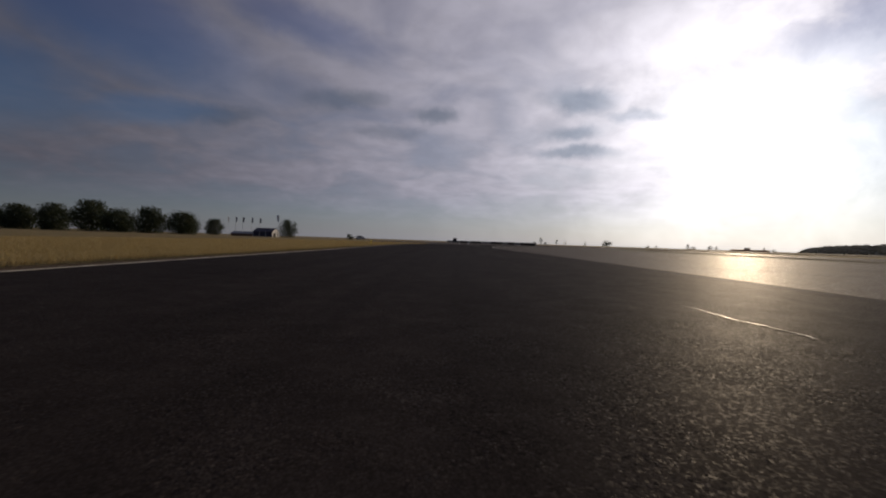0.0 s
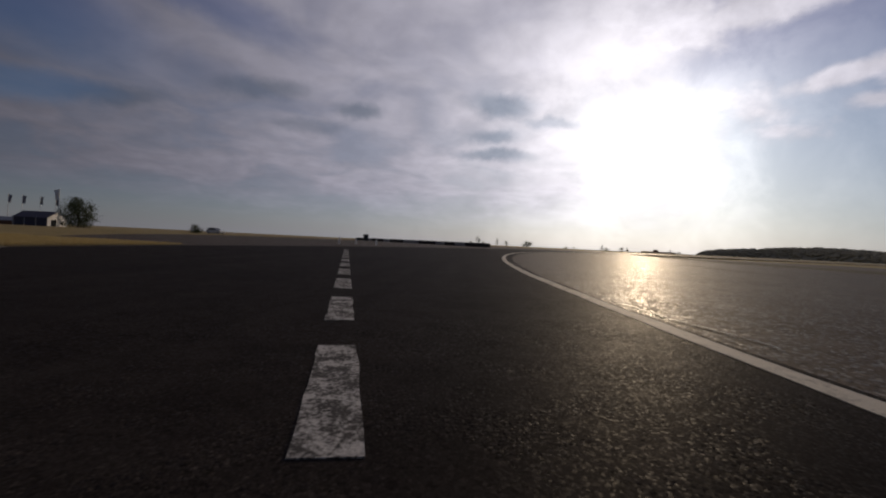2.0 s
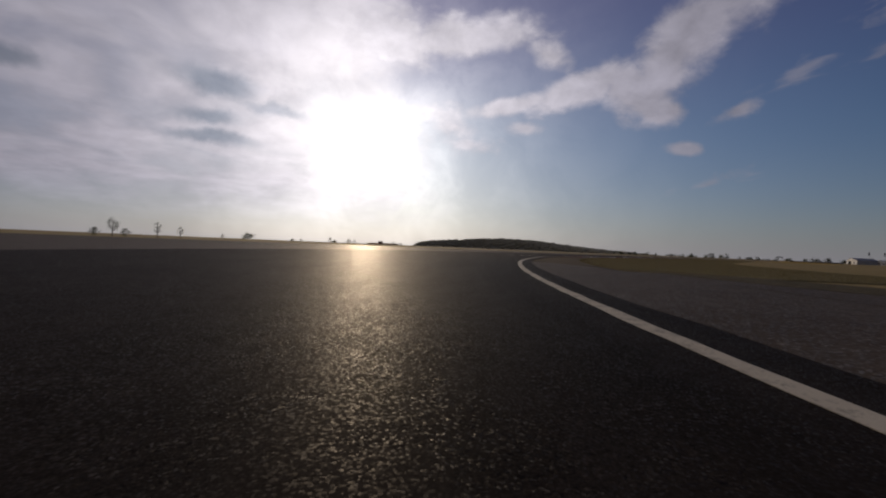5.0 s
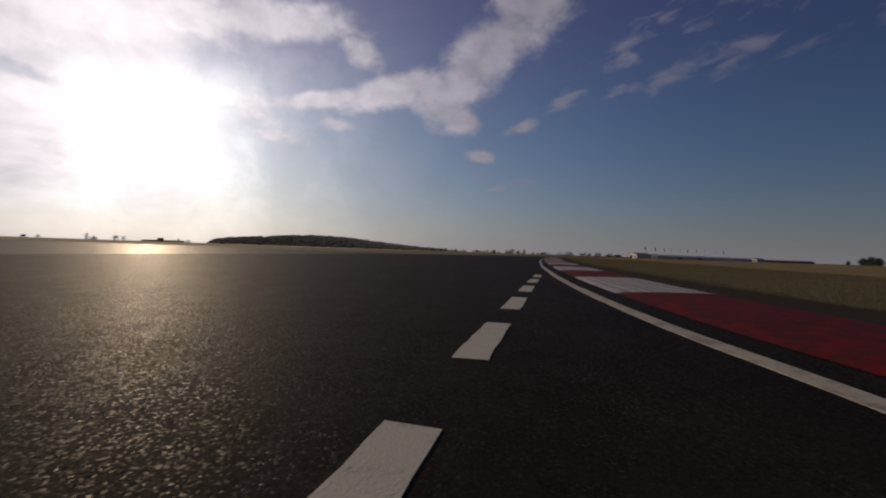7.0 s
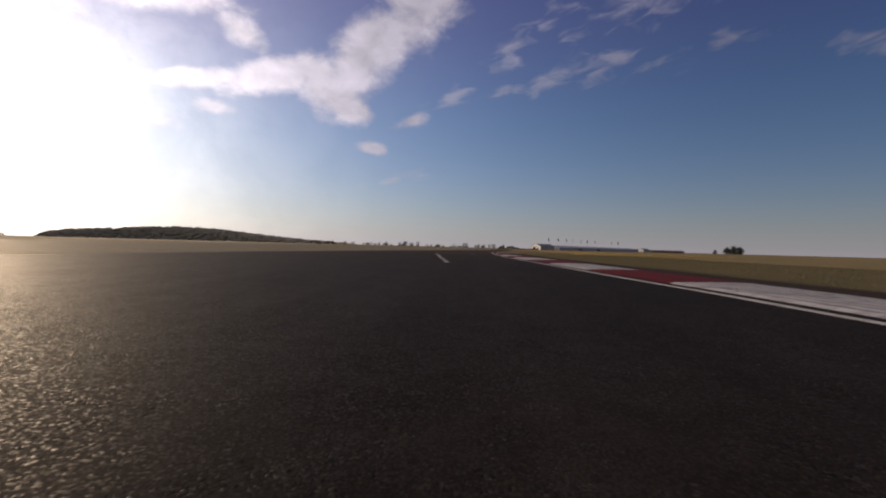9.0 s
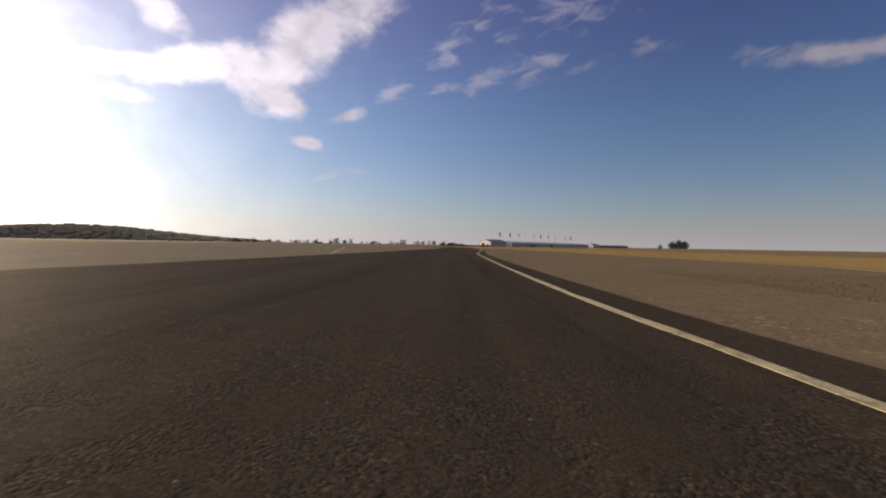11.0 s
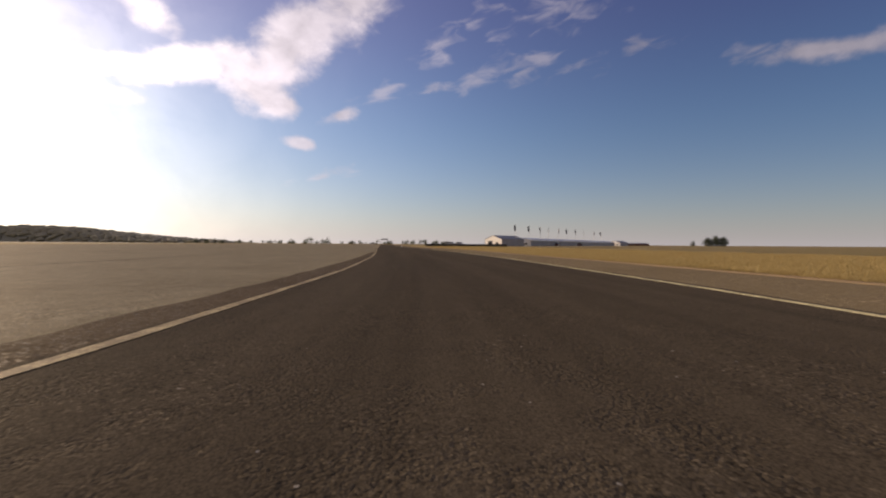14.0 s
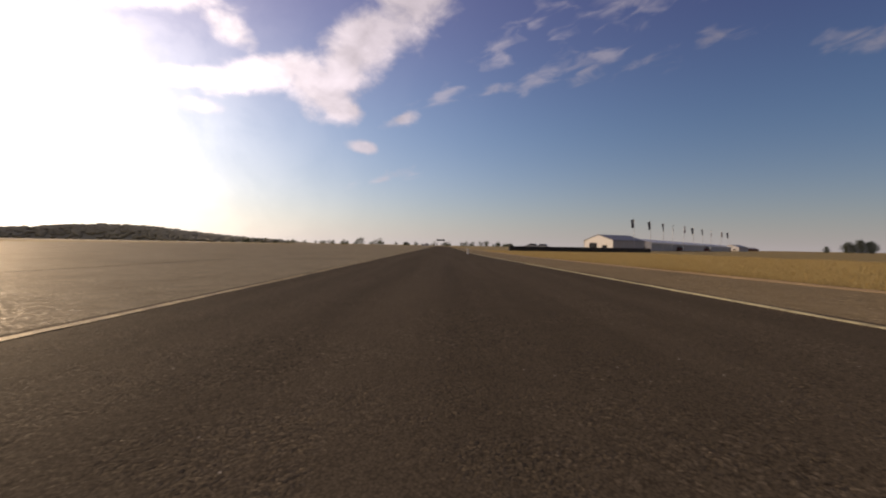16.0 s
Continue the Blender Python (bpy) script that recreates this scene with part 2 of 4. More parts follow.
def asphalt(name, dark, light, stain, gloss=0.12, grain=110.0, relief=0.003, aged=None, polish=0.08, rough=0.84):
    """Open-textured asphalt: rough aggregate in a binder, some of it polished, with stains; aged is the paler tone it wears to further along the circuit."""
    m, g, bsdf, at = material(name)
    stones = g.cells(at, grain)
    tint = g.split(g.cells(at, grain, out="Color"))
    speck = g.span(tint[0], 0.6, 1.0)
    polished = g.span(tint[1], 0.55, 1.0)
    worn = g.noise(at, 0.35, 5.0, 0.6)
    fine = g.noise(at, 3.0, 6.0, 0.65)
    lumps = g.noise(at, grain * 0.4, 3.0, 0.65)
    base = g.mix(g.span(fine, 0.3, 0.7), dark, light)
    base = g.mix(g.math("MULTIPLY", speck, 0.2), base, tuple(min(1.0, c * 2.0) for c in light))
    base = g.mix(g.math("MULTIPLY", g.span(worn, 0.45, 0.72), 0.6), base, stain)
    if aged:
        # run and side: metres along the circuit and across it
        run, side, _ = g.split(g.node("ShaderNodeUVMap").outputs[0])
        # veiling glare painted into the base colour, stronger towards the start (low y)
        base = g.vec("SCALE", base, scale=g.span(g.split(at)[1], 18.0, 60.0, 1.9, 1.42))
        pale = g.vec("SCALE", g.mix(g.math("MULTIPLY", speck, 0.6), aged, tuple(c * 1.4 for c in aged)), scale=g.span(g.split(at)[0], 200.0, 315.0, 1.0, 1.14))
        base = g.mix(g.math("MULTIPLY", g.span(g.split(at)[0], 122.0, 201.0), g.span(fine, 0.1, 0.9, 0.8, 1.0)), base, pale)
        # long streaks of the paver and of rolling wheels
        lanes = g.noise(g.xyz(g.math("MULTIPLY", run, 0.05), g.math("MULTIPLY", side, 1.7), 0.0), 1.0, 4.0, 0.6)
        base = g.vec("SCALE", base, scale=g.span(lanes, 0.3, 0.7, 0.86, 1.12))
        # rubber laid down by braking and turning wheels
        bend = g.math("MULTIPLY_ADD", g.noise(g.xyz(g.math("MULTIPLY", run, 0.045), 0.0, 0.0), 1.0, 1.0, 0.4), 1.0, -0.5)
        rubber = None
        for centre, half, force, slope in ((-1.6, 0.6, 0.4, 0.0), (-0.6, 0.3, 0.22, 0.012), (0.5, 0.28, 0.36, -0.02), (-2.7, 0.6, 0.3, 0.02)):
            away = g.math("ABSOLUTE", g.math("SUBTRACT", g.math("ADD", side, bend), g.math("MULTIPLY_ADD", g.math("SUBTRACT", run, 330.0), slope, centre)))
            band = g.math("MULTIPLY", g.span(away, half, 0.0), force)
            rubber = band if rubber is None else g.math("MAXIMUM", rubber, band)
        laid = g.math("MULTIPLY", g.span(run, 285.0, 312.0), g.span(run, 372.0, 350.0))
        torn = g.span(g.noise(g.xyz(g.math("MULTIPLY", run, 0.22), g.math("MULTIPLY", side, 2.5), 5.0), 1.0, 4.0, 0.65), 0.38, 0.62)
        base = g.mix(g.math("MULTIPLY", rubber, g.math("MULTIPLY", laid, torn)), base, (0.016, 0.014, 0.013))
        # a few pale chips pressed into the surface
        chip = g.math("MULTIPLY", g.span(g.split(g.cells(at, 30.0, out="Color"))[0], 0.993, 0.996), g.span(g.cells(at, 30.0), 0.24, 0.16))
        base = g.mix(g.math("MULTIPLY", chip, g.span(g.split(at)[0], 150.0, 200.0)), base, (0.42, 0.38, 0.31))
    # patches where coarser chips and pits show
    coarse = g.split(g.cells(at, grain * 0.6, out="Color"))
    patchy = g.span(g.noise(at, 1.1, 4.0, 0.6), 0.42, 0.62)
    base = g.mix(g.math("MULTIPLY", patchy, g.math("MULTIPLY", g.span(coarse[2], 0.9, 0.95), 0.6)), base, g.vec("SCALE", base, scale=1.9))
    base = g.mix(g.math("MULTIPLY", patchy, g.math("MULTIPLY", g.span(coarse[2], 0.14, 0.08), 0.6)), base, g.vec("SCALE", base, scale=0.4))
    base = g.mix(g.math("MULTIPLY", g.span(stones, 0.35, 0.75), 0.36), base, tuple(0.45 * c for c in stain))
    g.put(bsdf.inputs["Base Color"], base)
    if aged:
        east = g.split(at)[0]
        polished = g.math("MULTIPLY", polished, g.math("MULTIPLY", g.span(east, 5.0, 60.0, 0.4, 0.85), g.span(east, 125.0, 190.0, 1.0, 0.3)))
        gloss = g.math("SUBTRACT", g.span(east, 45.0, 88.0, 0.003, 0.0125), g.span(east, 135.0, 195.0, 0.0, 0.007))
        rough = g.math("ADD", g.span(east, 40.0, 80.0, rough, rough + 0.11), g.span(east, 112.0, 190.0, 0.0, 0.06))
    g.put(bsdf.inputs["Roughness"], g.math("MULTIPLY_ADD", polished, -0.3, rough))
    g.put(bsdf.inputs["Specular IOR Level"], g.math("MULTIPLY_ADD", polished, polish, gloss))
    bsdf.inputs["Diffuse Roughness"].default_value = 0.1
    bsdf.inputs["Specular Tint"].default_value = (1.0, 0.80, 0.56, 1.0)
    # some patches have lost their binder and stand open, others are still closed
    bare = g.span(g.noise(at, 2.3, 5.0, 0.62), 0.43, 0.58)
    height = g.math("SUBTRACT", g.math("MULTIPLY", lumps, 0.7), g.math("MULTIPLY", stones, 0.7))
    if aged:
        height = g.math("SUBTRACT", height, g.math("MULTIPLY", g.cells(at, 52.0), g.math("SUBTRACT", g.span(east, 120.0, 195.0, 0.2, 2.4), g.span(east, 255.0, 305.0, 0.0, 1.2))))
    height = g.math("MULTIPLY", height, g.math("MULTIPLY_ADD", bare, 1.2, 0.08))
    # the polished stones have flat faces of their own, each tilted a little
    lean = g.math("MULTIPLY", g.span(tint[1], 0.45, 0.55), g.math("MULTIPLY_ADD", bare, 0.34, 0.04))
    tilt = g.xyz(g.math("MULTIPLY", g.math("SUBTRACT", tint[0], 0.5), lean), g.math("MULTIPLY", g.math("SUBTRACT", tint[2], 0.5), lean), 0.0)
    face = g.vec("NORMALIZE", g.vec("ADD", g.node("ShaderNodeNewGeometry").outputs["Normal"], tilt))
    bump(g, bsdf, height, 0.7, relief, face)
    return m


def plain(name, colour, rough=0.6, metal=0.0, vary=0.15, scale=6.0, relief=0.0):
    m, g, bsdf, at = material(name)
    n = g.noise(at, scale, 5.0, 0.6)
    g.put(bsdf.inputs["Base Color"], g.mix(n, tuple(c * (1 - vary) for c in colour), tuple(min(1, c * (1 + vary)) for c in colour)))
    g.put(bsdf.inputs["Roughness"], g.span(n, 0.2, 0.8, max(0.02, rough - 0.08), min(1, rough + 0.08)))
    bsdf.inputs["Metallic"].default_value = metal
    if rough >= 0.9:
        bsdf.inputs["Specular IOR Level"].default_value = 0.06
    if relief:
        bump(g, bsdf, g.noise(at, scale * 6, 4.0, 0.6), 0.6, relief)
    return m


def paint(name, colour, dirt, worn=0.5, grain=85.0, onset=0.72, scuffs=0.0):
    """Road paint that has worn off the stones in spots."""
    m, g, bsdf, at = material(name)
    patchy = g.noise(at, 5.0, 6.0, 0.7)
    fine = g.noise(at, 60.0, 3.0, 0.6)
    lost = g.math("MULTIPLY", g.span(g.math("ADD", patchy, g.math("MULTIPLY", fine, 0.5)), onset, onset + 0.2), worn)
    body = g.mix(g.noise(at, 1.2, 4.0, 0.6), tuple(c * 0.82 for c in colour), colour)
    g.put(bsdf.inputs["Base Color"], g.mix(lost, body, dirt))
    bsdf.inputs["Roughness"].default_value = 0.7
    bsdf.inputs["Specular IOR Level"].default_value = 0.06
    if scuffs:
        # rubber dragged slantwise over the paint
        x, y, z = g.split(at)
        drag = g.noise(g.xyz(g.math("MULTIPLY_ADD", y, 0.9, g.math("MULTIPLY", x, 0.25)), g.math("MULTIPLY_ADD", x, 4.6, g.math("MULTIPLY", y, -3.0)), 2.0), 0.55, 3.0, 0.55)
        body = g.mix(g.math("MULTIPLY", g.span(drag, 0.58, 0.68), scuffs), g.mix(lost, body, dirt), dirt)
        g.put(bsdf.inputs["Base Color"], body)
    bump(g, bsdf, g.math("SUBTRACT", fine, g.cells(at, grain)), 0.6, 0.002)
    return m


def turf(name, tones, scale=0.25, relief=0.06):
    """Dry grassland seen flat: straw, olive and bare patches."""
    m, g, bsdf, at = material(name)
    wide = g.noise(at, scale, 5.0, 0.6, 0.4)
    mid = g.noise(at, scale * 9, 5.0, 0.65)
    fine = g.noise(at, 22.0, 4.0, 0.7)
    c = g.mix(g.span(wide, 0.36, 0.64), tones[0], tones[1])
    c = g.mix(g.math("MULTIPLY", g.span(mid, 0.42, 0.7), 0.7), c, tones[2])
    c = g.mix(g.math("MULTIPLY", g.span(fine, 0.4, 0.75), 0.45), c, tuple(v * 0.45 for v in tones[0]))
    g.put(bsdf.inputs["Base Color"], c)
    bsdf.inputs["Roughness"].default_value = 0.95
    bsdf.inputs["Specular IOR Level"].default_value = 0.15
    bump(g, bsdf, g.math("ADD", fine, mid), 0.8, relief)
    return m


def leaves(name, dark, light, through_light=0.35):
    """Leaves and blades, each with a tone of its own, that let some light through."""
    m, g, bsdf, at = material(name)
    own = g.node("ShaderNodeNewGeometry").outputs["Random Per Island"]
    tone = g.mix(own, dark, light)
    g.put(bsdf.inputs["Base Color"], tone)
    bsdf.inputs["Roughness"].default_value = 0.65
    bsdf.inputs["Specular IOR Level"].default_value = 0.3
    thin = g.node("ShaderNodeBsdfTranslucent")
    g.put(thin.inputs[0], tone)
    both = g.node("ShaderNodeMixShader")
    both.inputs[0].default_value = through_light
    g.put(both.inputs[1], bsdf.outputs[0])
    g.put(both.inputs[2], thin.outputs[0])
    for n in m.node_tree.nodes:
        if n.type == "OUTPUT_MATERIAL":
            g.put(n.inputs[0], both.outputs[0])
    return m


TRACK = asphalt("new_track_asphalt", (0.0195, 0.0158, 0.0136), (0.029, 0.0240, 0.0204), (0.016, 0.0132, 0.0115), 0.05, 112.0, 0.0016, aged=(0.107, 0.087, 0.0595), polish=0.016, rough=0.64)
OLD = asphalt("old_pavement", (0.275, 0.234, 0.152), (0.365, 0.314, 0.208), (0.222, 0.188, 0.122), 0.006, 60.0, polish=0.01)
OLDER = asphalt("weathered_dark_pavement", (0.092, 0.072, 0.053), (0.135, 0.106, 0.080), (0.072, 0.056, 0.042), 0.018, 45.0, polish=0.025, rough=0.7)
DUSTY = asphalt("dusty_apron", (0.257, 0.199, 0.112), (0.309, 0.243, 0.142), (0.220, 0.170, 0.097), 0.008, 40.0, polish=0.01)
PALE = paint("white_line_paint", (0.68, 0.655, 0.61), (0.10, 0.09, 0.08), 0.5)
LINE = paint("line_paint", (0.68, 0.62, 0.49), (0.10, 0.09, 0.075), 0.55)
WORNLINE = paint("worn_line_paint", (0.40, 0.37, 0.32), (0.05, 0.045, 0.04), 0.9)
YELLOWED = paint("yellowed_line_paint", (0.76, 0.69, 0.41), (0.15, 0.115, 0.075), 0.55, onset=0.70)
RED = paint("red_kerb_paint", (0.235, 0.018, 0.018), (0.06, 0.024, 0.019), 0.75, onset=0.64, scuffs=0.5)
WHITE = paint("white_kerb_paint", (0.70, 0.68, 0.65), (0.12, 0.10, 0.09), 0.6, scuffs=0.55)
DASH = paint("worn_dash_paint", (0.72, 0.69, 0.62), (0.018, 0.016, 0.014), 0.9, onset=0.70)
BAREDASH = paint("scraped_dash_paint", (0.62, 0.59, 0.53), (0.025, 0.022, 0.019), 0.9, onset=0.62)
CREAM = paint("cream_dash_paint", (0.74, 0.70, 0.57), (0.06, 0.054, 0.045), 0.5, onset=0.78)
EARTHY = asphalt("earth_stained_pavement", (0.115, 0.086, 0.054), (0.160, 0.121, 0.078), (0.09, 0.068, 0.043), 0.006, 60.0, polish=0.02)
MEADOW = turf("dry_meadow", ((0.35, 0.265, 0.115), (0.26, 0.21, 0.088), (0.42, 0.32, 0.15)))
SOIL = plain("bare_soil", (0.13, 0.095, 0.06), 0.95, 0, 0.3, 2.0, 0.02)
OLIVE = leaves("olive_blades", (0.190, 0.165, 0.088), (0.260, 0.225, 0.120))
MOWN = turf("mown_grass", ((0.23, 0.195, 0.098), (0.19, 0.165, 0.086), (0.27, 0.225, 0.115)))
DIRT = plain("dark_trodden_earth", (0.055, 0.040, 0.028), 0.95, 0, 0.3, 2.0, 0.02)
GRIME = plain("grime_in_grooves", (0.075, 0.062, 0.054), 0.9, 0, 0.3, 8.0)
STRAW = leaves("straw_blades", (0.43, 0.325, 0.135), (0.55, 0.43, 0.195))
BARK = plain("bark", (0.07, 0.055, 0.04), 0.9, 0, 0.3, 8.0, 0.02)
LEAF = leaves("tree_leaves", (0.032, 0.042, 0.020), (0.075, 0.092, 0.044))
def canopy(name, dark, light):
    """Far tree crowns, each with a tone of its own and a lumpy surface."""
    m, g, bsdf, at = material(name)
    own = g.node("ShaderNodeNewGeometry").outputs["Random Per Island"]
    clump = g.noise(at, 0.45, 5.0, 0.65)
    g.put(bsdf.inputs["Base Color"], g.mix(g.math("MULTIPLY_ADD", own, 0.5, g.math("MULTIPLY", clump, 0.5)), dark, light))
    bsdf.inputs["Roughness"].default_value = 0.95
    bsdf.inputs["Specular IOR Level"].default_value = 0.06
    bump(g, bsdf, clump, 0.5, 0.6)
    return m


# distance haze is put into these base colours, paler than real foliage
CROWNS = canopy("haze_paled_crowns", (0.32, 0.30, 0.22), (0.42, 0.395, 0.30))
FARWOOD = plain("haze_paled_woodland", (0.29, 0.285, 0.225), 0.95, 0, 0.15, 0.06)
RUBBER = plain("tyre_rubber", (0.042, 0.038, 0.036), 0.8, 0, 0.3, 4.0)
GREYBELT = plain("faded_grey_belt", (0.30, 0.29, 0.30), 0.7, 0, 0.2, 3.0)
CANVAS = plain("white_tent_canvas", (0.87, 0.86, 0.83), 0.6, 0, 0.04, 1.5)
# wall and roof greys are lightened to carry the haze over the far tents
GREYWALL = plain("grey_tent_wall", (0.47, 0.46, 0.47), 0.6, 0, 0.12, 1.0)
DARKROOF = plain("dark_grey_roof", (0.31, 0.31, 0.32), 0.55, 0, 0.15, 1.0)
STEEL = plain("painted_steel_pole", (0.62, 0.62, 0.62), 0.4, 0.2, 0.1, 3.0)
CLOTH = plain("dark_flag_cloth", (0.09, 0.09, 0.115), 0.85, 0, 0.2, 4.0)
PALECLOTH = plain("white_flag_cloth", (0.75, 0.75, 0.75), 0.85, 0, 0.1, 4.0)
FADEDCLOTH = plain("faded_flag_cloth", (0.17, 0.17, 0.20), 0.85, 0, 0.2, 4.0)
NAVY = plain("dark_blue_sheeting", (0.05, 0.05, 0.085), 0.6, 0, 0.2, 1.0)
DARKMETAL = plain("dark_painted_metal", (0.03, 0.03, 0.034), 0.5, 0.0, 0.2, 3.0)
CARPAINT = plain("white_car_paint", (0.72, 0.72, 0.70), 0.25, 0, 0.05, 2.0)
REDPAINT = plain("dark_red_car_paint", (0.11, 0.028, 0.03), 0.3, 0, 0.1, 2.0)
GLASS = plain("dark_window_glass", (0.02, 0.022, 0.026), 0.08, 0, 0.1, 2.0)
YELLOW = plain("yellow_plastic", (0.70, 0.55, 0.04), 0.5, 0, 0.1, 8.0)
WHITEPLASTIC = plain("white_plastic", (0.74, 0.74, 0.70), 0.5, 0, 0.08, 8.0)
BRICKRED = plain("red_brown_brick", (0.24, 0.13, 0.09), 0.9, 0, 0.2, 4.0)


# ---- plan of the circuit ----
# Reference line, one station about every 27 m; offsets are metres to its right.
REF = [(-4, -1.6, -112), (-2, -0.8, -56), (0, 0, 0), (1, 0.99, 27.9), (2, 4.43, 54.95), (3, 11.44, 80.4), (4, 22.46, 103.3), (5, 37.5, 122.8),
       (6, 56.4, 138.7), (7, 78.4, 150.5), (8, 102.2, 158.3), (9, 126.35, 163.24), (10, 150.7, 166.2), (11, 176.1, 167.8), (12, 202.5, 168.07),
       (13, 229.8, 167.7), (14, 257.8, 168.26), (15, 285.2, 170.96), (16, 310.85, 174.77), (17, 336.5, 178.7), (20, 414, 190.6), (26, 568, 214.4)]
REF_U, REF_P = np.array([r[0] for r in REF], float), np.array([r[1:] for r in REF], float)
REF_T = np.gradient(REF_P, REF_U, axis=0)
RIGHT_LINE = [(-4, 5.4), (0, 5.4), (0.75, 4.8), (1.2, 3.85), (1.65, 2.42), (1.85, 1.95), (2.1, 1.6), (2.35, 1.33), (2.6, 1.22), (3.05, 1.19), (3.6, 1.28), (4.1, 1.36), (4.6, 1.47), (5.2, 1.55),
              (6.9, 1.66), (7.15, 1.75), (7.35, 2.1), (7.6, 2.6), (8.2, 3.48), (8.65, 3.6), (9.25, 3.65), (9.6, 3.3), (9.85, 2.95), (10.1, 2.5),
              (10.5, 2.0), (11.2, 1.5), (12.1, 1.55), (12.45, 1.98), (12.65, 2.35), (13.15, 2.78), (13.6, 3.1), (14.2, 3.7), (14.7, 3.72),
              (15.2, 3.5), (16, 3.38), (17, 2.3), (20, 2.6), (26, 3.0)]
LEFT_EDGE = [(-4, -5.6), (0, -5.45), (0.7, -5.5), (1.25, -6.5), (1.75, -8.0), (2.15, -9.6), (2.6, -10.2), (3.2, -8.9), (3.8, -7.7), (4.5, -8.0),
             (5, -11), (6, -13.5), (7.5, -14), (9.5, -13), (10.6, -10), (11.4, -7), (12.2, -5.0), (12.7, -4.5), (13.15, -3.4), (13.5, -2.5),
             (14.1, -1.68), (14.35, -1.56), (14.7, -1.68), (15.2, -2.13), (16, -2.35), (20, -2.6), (26, -3.0)]
VERGE = [(11.0, 9.0), (11.6, 13), (12.6, 11), (13.2, 9.2), (14.2, 6.7), (15, 6.2), (16, 6.6), (17, 4.8), (20, 4.4), (26, 4.0)]


INFIELD = [(-4, 34), (0, 32), (1, 28.5), (2, 24.5), (3, 20.5), (4, 16.5), (5, 10.5), (5.6, 6), (5.9, 3)]


def offset(table, u):
    return float(np.interp(u, [r[0] for r in table], [r[1] for r in table]))


def station(u, side=0.0):
    """The place at station u, side metres to the right of the reference line, and the heading there."""
    i = int(np.clip(np.searchsorted(REF_U, u, side="right") - 1, 0, len(REF_U) - 2))
    h = REF_U[i + 1] - REF_U[i]
    s = (u - REF_U[i]) / h
    a, b, ta, tb = REF_P[i], REF_P[i + 1], REF_T[i] * h, REF_T[i + 1] * h
    p = (2 * s**3 - 3 * s**2 + 1) * a + (s**3 - 2 * s**2 + s) * ta + (3 * s**2 - 2 * s**3) * b + (s**3 - s**2) * tb
    d = (6 * s**2 - 6 * s) * (a - b) + (3 * s**2 - 4 * s + 1) * ta + (3 * s**2 - 2 * s) * tb
    d = d / np.hypot(*d)
    return p[0] + d[1] * side, p[1] - d[0] * side, math.atan2(d[0], d[1])


def mesh_of(name, verts, faces, mat, smooth=False):
    me = bpy.data.meshes.new(name)
    me.from_pydata([tuple(map(float, v)) for v in verts], [], [tuple(map(int, f)) for f in faces])
    me.materials.append(mat)
    if smooth:
        me.polygons.foreach_set("use_smooth", [True] * len(me.polygons))
    me.update()
    return me


def piece(name, verts, faces, mat, parent=None, label="", smooth=False):
    ob = new(name, mesh_of(name, verts, faces, mat, smooth))
    if parent is not None:
        ob.parent = parent
    if label:
        ob["label"] = label
    return ob


def part(name, bm, mat, parent=None, label="", smooth=False):
    """Links a bmesh as one mesh object under a thing or under a part."""
    me = bpy.data.meshes.new(name)
    bm.to_mesh(me)
    bm.free()
    me.materials.append(mat)
    if smooth:
        me.polygons.foreach_set("use_smooth", [True] * len(me.polygons))
    ob = new(name, me)
    if parent is not None:
        ob.parent = parent
    if label:
        ob["label"] = label
    return ob


def sheet(name, u0, u1, left, right, z, thick, mat, step=0.05, uneven=0.0):
    """A strip along the plan between two offsets, with edges of its own thickness."""
    us = np.arange(u0, u1 + 1e-6, step)
    rng = random.Random(name)
    verts, faces = [], []
    for u in us:
        a, b = left(u) + rng.uniform(-uneven, uneven), right(u) + rng.uniform(-uneven, uneven)
        (ax, ay, _), (bx, by, _) = station(u, a), station(u, b)
        verts += [(ax, ay, z), (bx, by, z), (ax, ay, z - thick), (bx, by, z - thick)]
    for i in range(len(us) - 1):
        o, n = 4 * i, 4 * i + 4
        faces += [(o, o + 1, n + 1, n), (o, n, n + 2, o + 2), (o + 1, o + 3, n + 3, n + 1)]
    e = 4 * (len(us) - 1)
    faces += [(0, 2, 3, 1), (e, e + 1, e + 3, e + 2)]
    me = mesh_of(name, verts, faces, mat)
    # metres along the circuit and across it
    along = [(27.0 * u, side) for u in us for side in (left(u), right(u)) * 2]
    layer = me.uv_layers.new(name="along")
    layer.data.foreach_set("uv", [c for loop in me.loops for c in along[loop.vertex_index]])
    return new(name, me)


# ---- large structure ----
def ground_sheet():
    rings = [0, 60, 140, 260, 420, 650, 1000, 1600, 2600, 4400]
    n, verts, faces = 64, [(150, 110, -0.05)], []
    for r in rings[1:]:
        for k in range(n):
            a = 2 * math.pi * k / n
            verts.append((150 + r * math.sin(a), 110 + r * math.cos(a), -0.05))
    for k in range(n):
        faces.append((0, 1 + (k + 1) % n, 1 + k))
    for j in range(len(rings) - 2):
        for k in range(n):
            a, b = 1 + j * n + k, 1 + j * n + (k + 1) % n
            faces.append((a, b, b + n, a + n))
    ob = new("ground", mesh_of("ground", verts, faces, MEADOW))
    return tagged(ob, "flat dry straw-coloured airfield grassland reaching the horizon", "ground", kind="structure")


